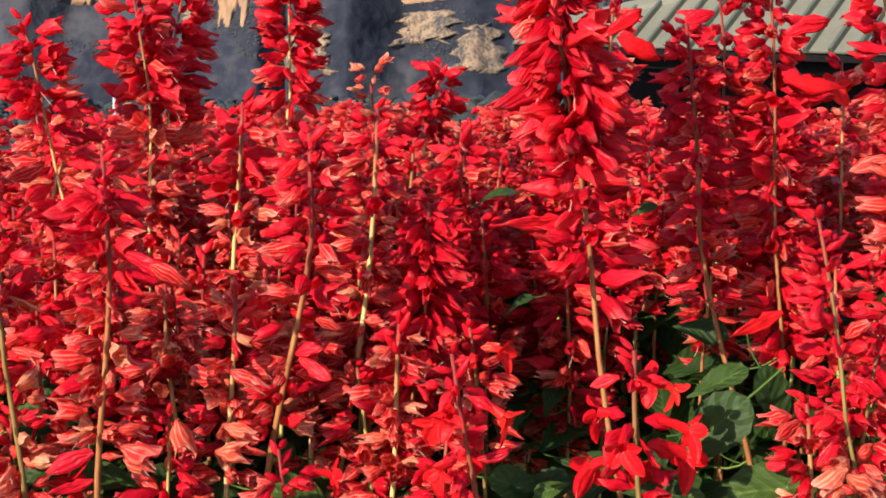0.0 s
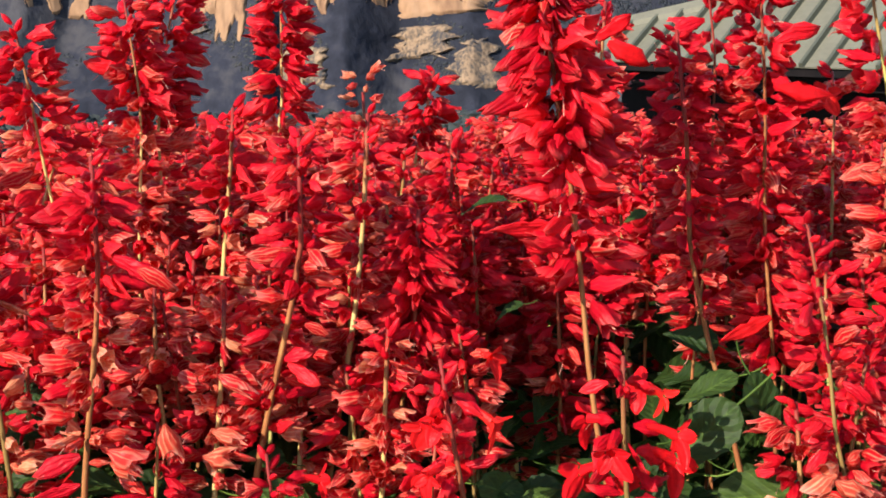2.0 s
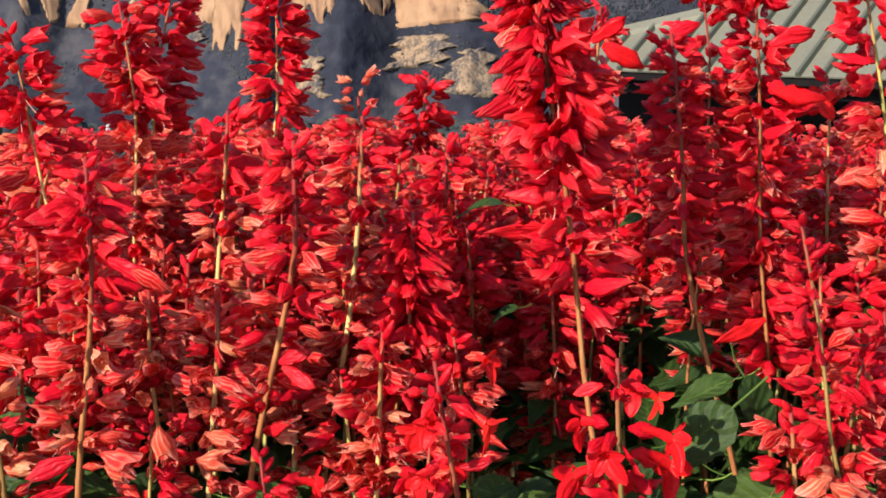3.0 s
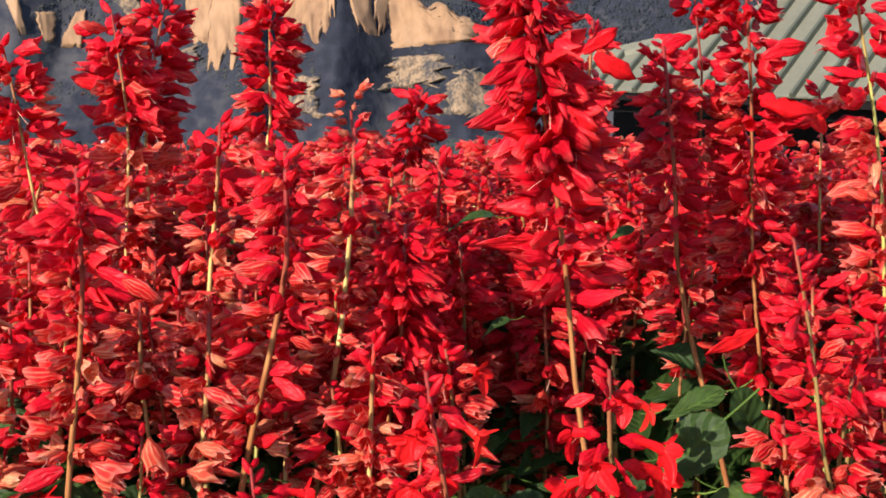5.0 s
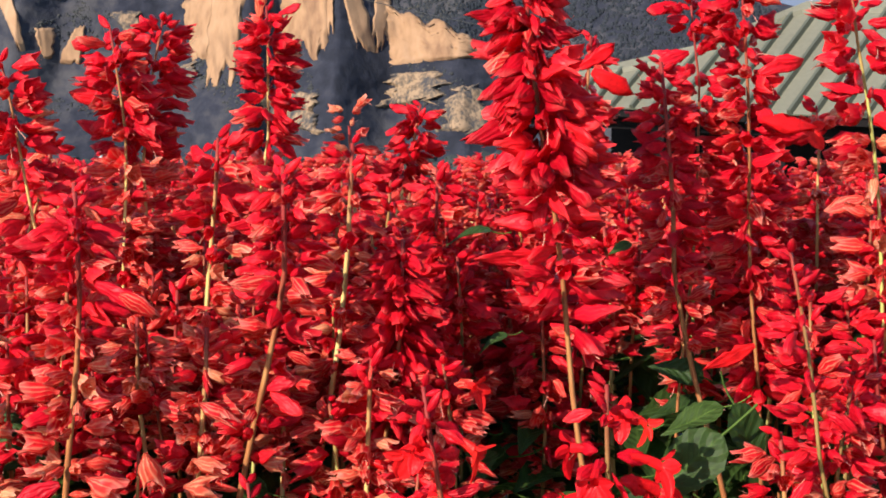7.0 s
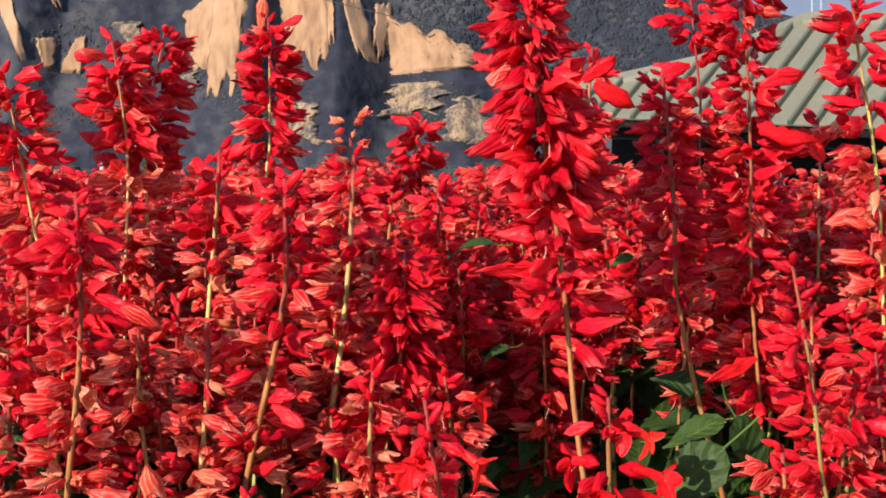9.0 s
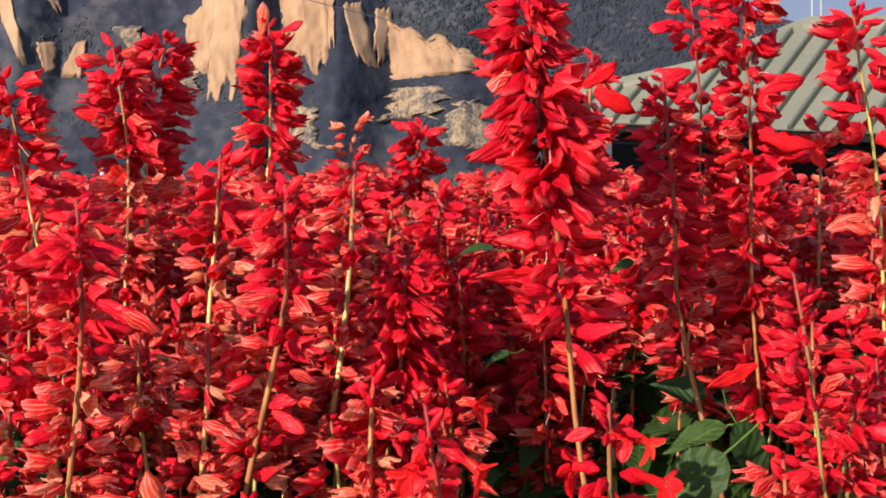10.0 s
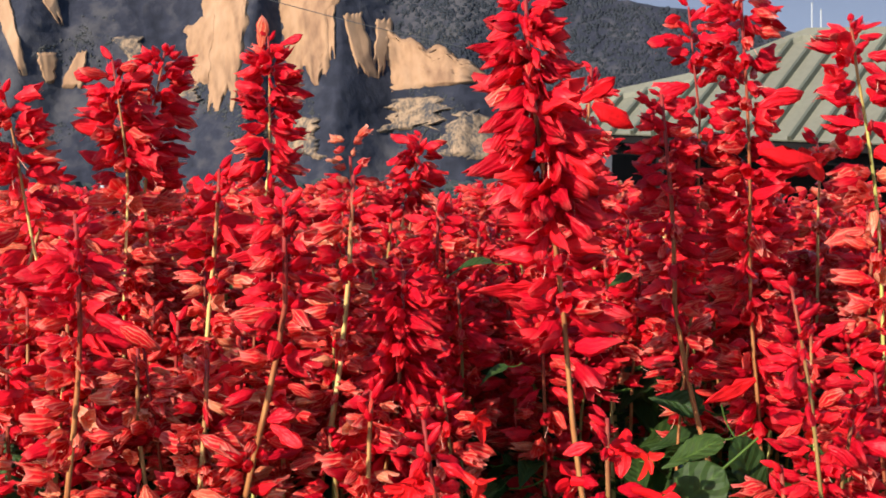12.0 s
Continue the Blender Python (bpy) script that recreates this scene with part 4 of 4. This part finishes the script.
salvia(0.1062, 0.880, 0.4700, 0.5385, -0.058, "faded", tail=1, leaves=0, seed=34)
salvia(-0.0387, 0.700, 0.4462, 0.4944, 0.089, "faded", tail=4, seed=35, foot=0.076)
blade(front_b, 0.1400, 0.6800, 0.4560, 180, -43, -66, 0.054, 6)
blade(front_b, 0.1470, 0.7150, 0.4610, 180, -23, -24, 0.036, 6)
blade(front_c, 0.1480, 0.6950, 0.4680, 0, -67, 60, 0.043, 6)
blade(front_b, 0.1527, 0.8000, 0.4558, 180, 18, -60, 0.032, 3)
blade(front_b, 0.1571, 0.8200, 0.4359, 180, -8, -20, 0.034, 4)
blade(front_c, 0.1278, 0.6700, 0.4071, 0, 12, 42, 0.053, 4)
blade(front_c, 0.1944, 0.6900, 0.3978, 180, 11, -45, 0.039, 3)
blade(front_b, 0.1161, 0.6600, 0.4080, 180, 18, -50, 0.021, 5)
blade(front_c, 0.1893, 0.6900, 0.4631, 0, -23, 62, 0.020, 5)
blade(front_c, 0.2056, 0.7600, 0.4208, 0, 14, 50, 0.026, 1)
blade(front_b, 0.1615, 0.7800, 0.3580, 180, 30, -40, 0.035, 2)
blade(front_b, 0.1177, 0.8000, 0.3860, 180, -47, -50, 0.029, 3)
blade(front_b, 0.0524, 0.7000, 0.3931, 0, 38, 45, 0.028, 2)
blade(front_a, 0.0334, 0.6800, 0.4094, 180, 13, -35, 0.024, 3)
blade(front_a, 0.0314, 0.6700, 0.4078, 0, 28, 55, 0.019, 1)
blade(spent, -0.1466, 0.7200, 0.3958, 180, -8, -45, 0.042, 1)
blade(spent, -0.1077, 0.7000, 0.4011, 0, -10, 40, 0.044, 2)
blade(spent, -0.0710, 0.7400, 0.3917, 180, 5, -40, 0.040, 4)
blade(left_front, -0.1822, 0.7400, 0.3951, 0, -14, 45, 0.036, 5)
blade(left_front, -0.2173, 0.7200, 0.4001, 0, 6, 40, 0.040, 0)
blade(front_a, 0.0287, 0.8000, 0.5425, 180, 3, -14, 0.026, 1)
blade(front_a, 0.0082, 0.6800, 0.4144, 0, -14, 55, 0.036, 2)
blade(front_a, 0.0521, 0.6800, 0.4129, 180, -12, -45, 0.034, 3)
blade(front_a, 0.0444, 0.8600, 0.4660, 180, -6, -40, 0.028, 4)
blade(front_b, 0.1063, 0.6600, 0.4110, 180, 12, -50, 0.030, 5)
blade(left_front, -0.2484, 0.7200, 0.4284, 0, 16, 50, 0.036, 1)
blade(left_front, -0.2287, 0.6800, 0.4149, 0, 25, 45, 0.034, 3)
blade(left_front, -0.2249, 0.7400, 0.4417, 180, 20, -50, 0.026, 4)
blade(spent, -0.0932, 0.7200, 0.4133, 180, 14, -45, 0.026, 2)
blade(spent, -0.1611, 0.7000, 0.4033, 0, -6, 35, 0.055, 0)
blade(spent, -0.1306, 0.7800, 0.4238, 0, 10, 50, 0.026, 5)
blade(spent, -0.2319, 0.7400, 0.4288, 180, 4, -45, 0.030, 0)
blade(front_a, 0.0367, 0.7700, 0.4880, 180, -15, -20, 0.019, 1)
blade(tall, 0.0657, 0.7200, 0.5320, 0, -27, 40, 0.017, 2)
blade(tall, 0.1093, 0.8000, 0.5349, 180, -17, -40, 0.015, 4)
floret(pale_tip, -0.1286, 1.0000, 0.6679, 0, 82, 0.95, "full", 2, 2)
floret(tall, 0.0709, 0.6700, 0.6360, 0, -24, 1.08, "full", 1, 3)
floret(tall, 0.0656, 0.6700, 0.6376, 0, 34, 0.83, "full", 2, 3)
floret(right_tall, 0.1749, 0.7700, 0.6085, 0, -16, 1.34, "full", 3, 3)
floret(right_tall, 0.1725, 0.7700, 0.6329, 0, 26, 1.27, "full", 0, 0)
floret(left_front, -0.1579, 0.6300, 0.5415, 0, -24, 1.03, "full", 2, 0)
floret(left_front, -0.1448, 0.6200, 0.5381, 0, -22, 1.03, "full", 4, 1)
floret(front_c, 0.1385, 0.6100, 0.5168, 180, -28, 1.05, "full", 3, 3)
floret(left_front, -0.1653, 0.6200, 0.4895, 180, -89, 0.37, "open", 2, 2)
floret(left_front, -0.1629, 0.6200, 0.4529, 0, -28, 1.08, "open", 3, 1)
floret(left_front, -0.1616, 0.6200, 0.4469, 0, -30, 0.86, "open", 6, 2)
floret(left_front, -0.1753, 0.6200, 0.4503, 180, -17, 1.07, "full", 1, 0)
floret(left_front, -0.1761, 0.6200, 0.4365, 180, -19, 0.88, "full", 3, 0)
floret(spent, -0.1442, 0.6600, 0.4531, 0, -82, 1.20, "open", 6, 2)
floret(spent, -0.1216, 0.6600, 0.4492, 0, -16, 0.95, "open", 1, 2)
floret(spent, -0.1177, 0.6600, 0.4778, 0, -27, 1.14, "open", 4, 1)
floret(spent, -0.1263, 0.6600, 0.4361, 0, -5, 1.07, "open", 7, 2)
floret(front_c, 0.1706, 0.6100, 0.4432, 180, -37, 0.96, "open", 2, 2)
floret(front_c, 0.1694, 0.6100, 0.4405, 0, -30, 1.01, "open", 5, 2)


# ---- the flower bed: the rest of the stems, row behind row ----
def fill_bed():
    rg = random.Random(21)
    seed = 200
    # the front rows
    for y, step, gap in ((0.66, 0.075, 0.475), (0.73, 0.050, 0.495), (0.80, 0.030, 0.512), (0.87, 0.028, 0.530), (0.94, 0.028, 0.542)):
        x = -0.36 * y - 0.06 + rg.uniform(0, 0.04)
        while x < 0.36 * y + 0.06:
            px, py = x + rg.uniform(-0.012, 0.012), y + rg.uniform(-0.03, 0.03)
            x += step * rg.uniform(0.8, 1.25) * (0.85 if x < 0 else 1.0)
            bare = 0.155 < px / py < 0.26
            if bare and py < 0.84 or 0.02 < px / py < 0.26 and py < 0.80:
                continue
            seed += 1
            top = gap + rg.uniform(-0.03, 0.02)
            style = rg.choice(("faded", "faded", "ripe", "old", "old") if px < 0.05 else ("ripe", "ripe", "sparse", "faded"))
            salvia(px, py, top - rg.uniform(0.05, 0.08), top, rg.uniform(-0.12, 0.12), style, rg.choice(("tan", "tan", "green", "red") if px < 0 else ("brown", "brown", "green", "red")), rg.uniform(0.0019, 0.0026), seed,
                   tail=0 if bare or y < 0.7 or px < 0 and y < 0.78 else 5 if 0.02 < px / py < 0.075 else rg.randrange(1, 3), tail_style="old" if px < 0.05 else "faded", leaves=3 if px / py > 0.02 else 5, joined=y > 0.78)
    # the rows behind, told apart only as spikes
    y = 1.0
    while y < 1.36:
        x = -0.37 * y - 0.06
        while x < 0.37 * y + 0.06:
            seed += 1
            top = min(0.535, 0.628 - 0.0724 * y) + rg.uniform(-0.028, 0.012)
            salvia(x + rg.uniform(-0.015, 0.015), y + rg.uniform(-0.03, 0.03), top - rg.uniform(0.09, 0.14), top, rg.uniform(-0.12, 0.12),
                   rg.choice(("ripe", "ripe", "faded", "faded", "old") if x < 0.1 * y else ("ripe", "ripe", "sparse", "faded")), rg.choice(("tan", "tan", "red")), rg.uniform(0.0018, 0.0024), seed,
                   tail=rg.randrange(1, 4), tail_style="faded", joined=True, leaves=2)
            x += 0.04 * rg.uniform(0.8, 1.25)
        y += 0.06


fill_bed()


def undergrowth():
    """The leaves under the flowers, past counting, joined into one."""
    rg = random.Random(31)
    vs, fs, uv = [], [], []
    n = 0
    blades = [leaf_data(i, 8, 4) for i in range(5)]
    for _ in range(1500):
        y = rg.uniform(0.74, 1.40)
        x = rg.uniform(-0.38, 0.38) * y
        top = 0.425 if y > 0.80 else 0.385
        z = top - 0.16 * rg.random() ** 1.3
        size = rg.uniform(0.030, 0.055)
        m = aim((x, y, z), rg.uniform(0, 6.28), radians(rg.uniform(-30, 25)), rg.uniform(-0.6, 0.6), 0.0, size)
        v, f, u = blades[rg.randrange(5)]
        vs.append((np.c_[np.array(v), np.ones(len(v))] @ np.array(m).T)[:, :3])
        fs.extend([tuple(a + n for a in q) for q in f])
        uv.extend(u)
        n += len(v)
    ob = new("salvia_foliage", mesh_of("salvia_foliage", np.vstack(vs), fs, [LEAF], uv))
    tagged(ob, "dark green toothed salvia leaves crowded under the flowers", "leaves", kind="stuff")


undergrowth()


def outer_rows():
    """The back and the flanks of the bed, past counting: spikes, stems and leaves joined into one."""
    rg = random.Random(77)
    vs, fs, uv, sl = [], [], [], []
    n = 0

    def add(data, m, slot):
        nonlocal n
        v, f, u = data
        vs.append((np.c_[np.array(v), np.ones(len(v))] @ np.array(m).T)[:, :3])
        fs.extend([tuple(a + n for a in q) for q in f])
        uv.extend(u)
        sl.extend([slot] * len(f))
        n += len(v)

    tube = ([(0.5 * c, 0.5 * s, z) for z in (0, 1) for c, s in ((1, 1), (-1, 1), (-1, -1), (1, -1))],
            [(0, 1, 5, 4), (1, 2, 6, 5), (2, 3, 7, 6), (3, 0, 4, 7)], [(0, 0)] * 8)
    blades = [leaf_data(i, 6, 2) for i in range(3)]
    for _ in range(850):
        x, y = rg.uniform(-1.05, 1.05), rg.uniform(0.6, 2.1)
        inside = abs(x) < 0.36 * y + 0.07
        if inside and y < 1.37 or x < -0.52:
            continue
        top = (0.626 - 0.0724 * y if inside else 0.53) + rg.uniform(-0.03, 0.010)
        lean = rg.uniform(-0.12, 0.12)
        h = top - 0.035
        add(tube, Matrix(((0.004, 0, lean * h, x - lean * top), (0, 0.004, 0, y), (0, 0, h, 0), (0, 0, 0, 1))), 4)
        z = top
        while z > top - 0.1:
            for k in range(6):
                m = aim((x + lean * (z - top), y, z), rg.uniform(0, 6.28), radians(rg.uniform(-25, 20)), 0, 0.004, rg.uniform(0.8, 1.1))
                add(OPEN_LOW[rg.randrange(4)], m, rg.choice((0, 0, 1, 1, 1, 2)))
            z -= 0.0155
        for k in range(3):
            s = rg.uniform(0.05, 0.08)
            add(blades[k], aim((x - lean * 0.2, y, top - 0.16 - 0.05 * k), rg.uniform(0, 6.28), radians(rg.uniform(-20, 20)), 0, s * 0.42, s), 5)
    ob = new("salvia_rows", mesh_of("salvia_rows", np.vstack(vs), fs, [*PETALS_JOINED, STEM_TAN, LEAF], uv, sl))
    tagged(ob, "dense outer rows of red salvia spikes round the bed", "flowers", kind="stuff")


outer_rows()
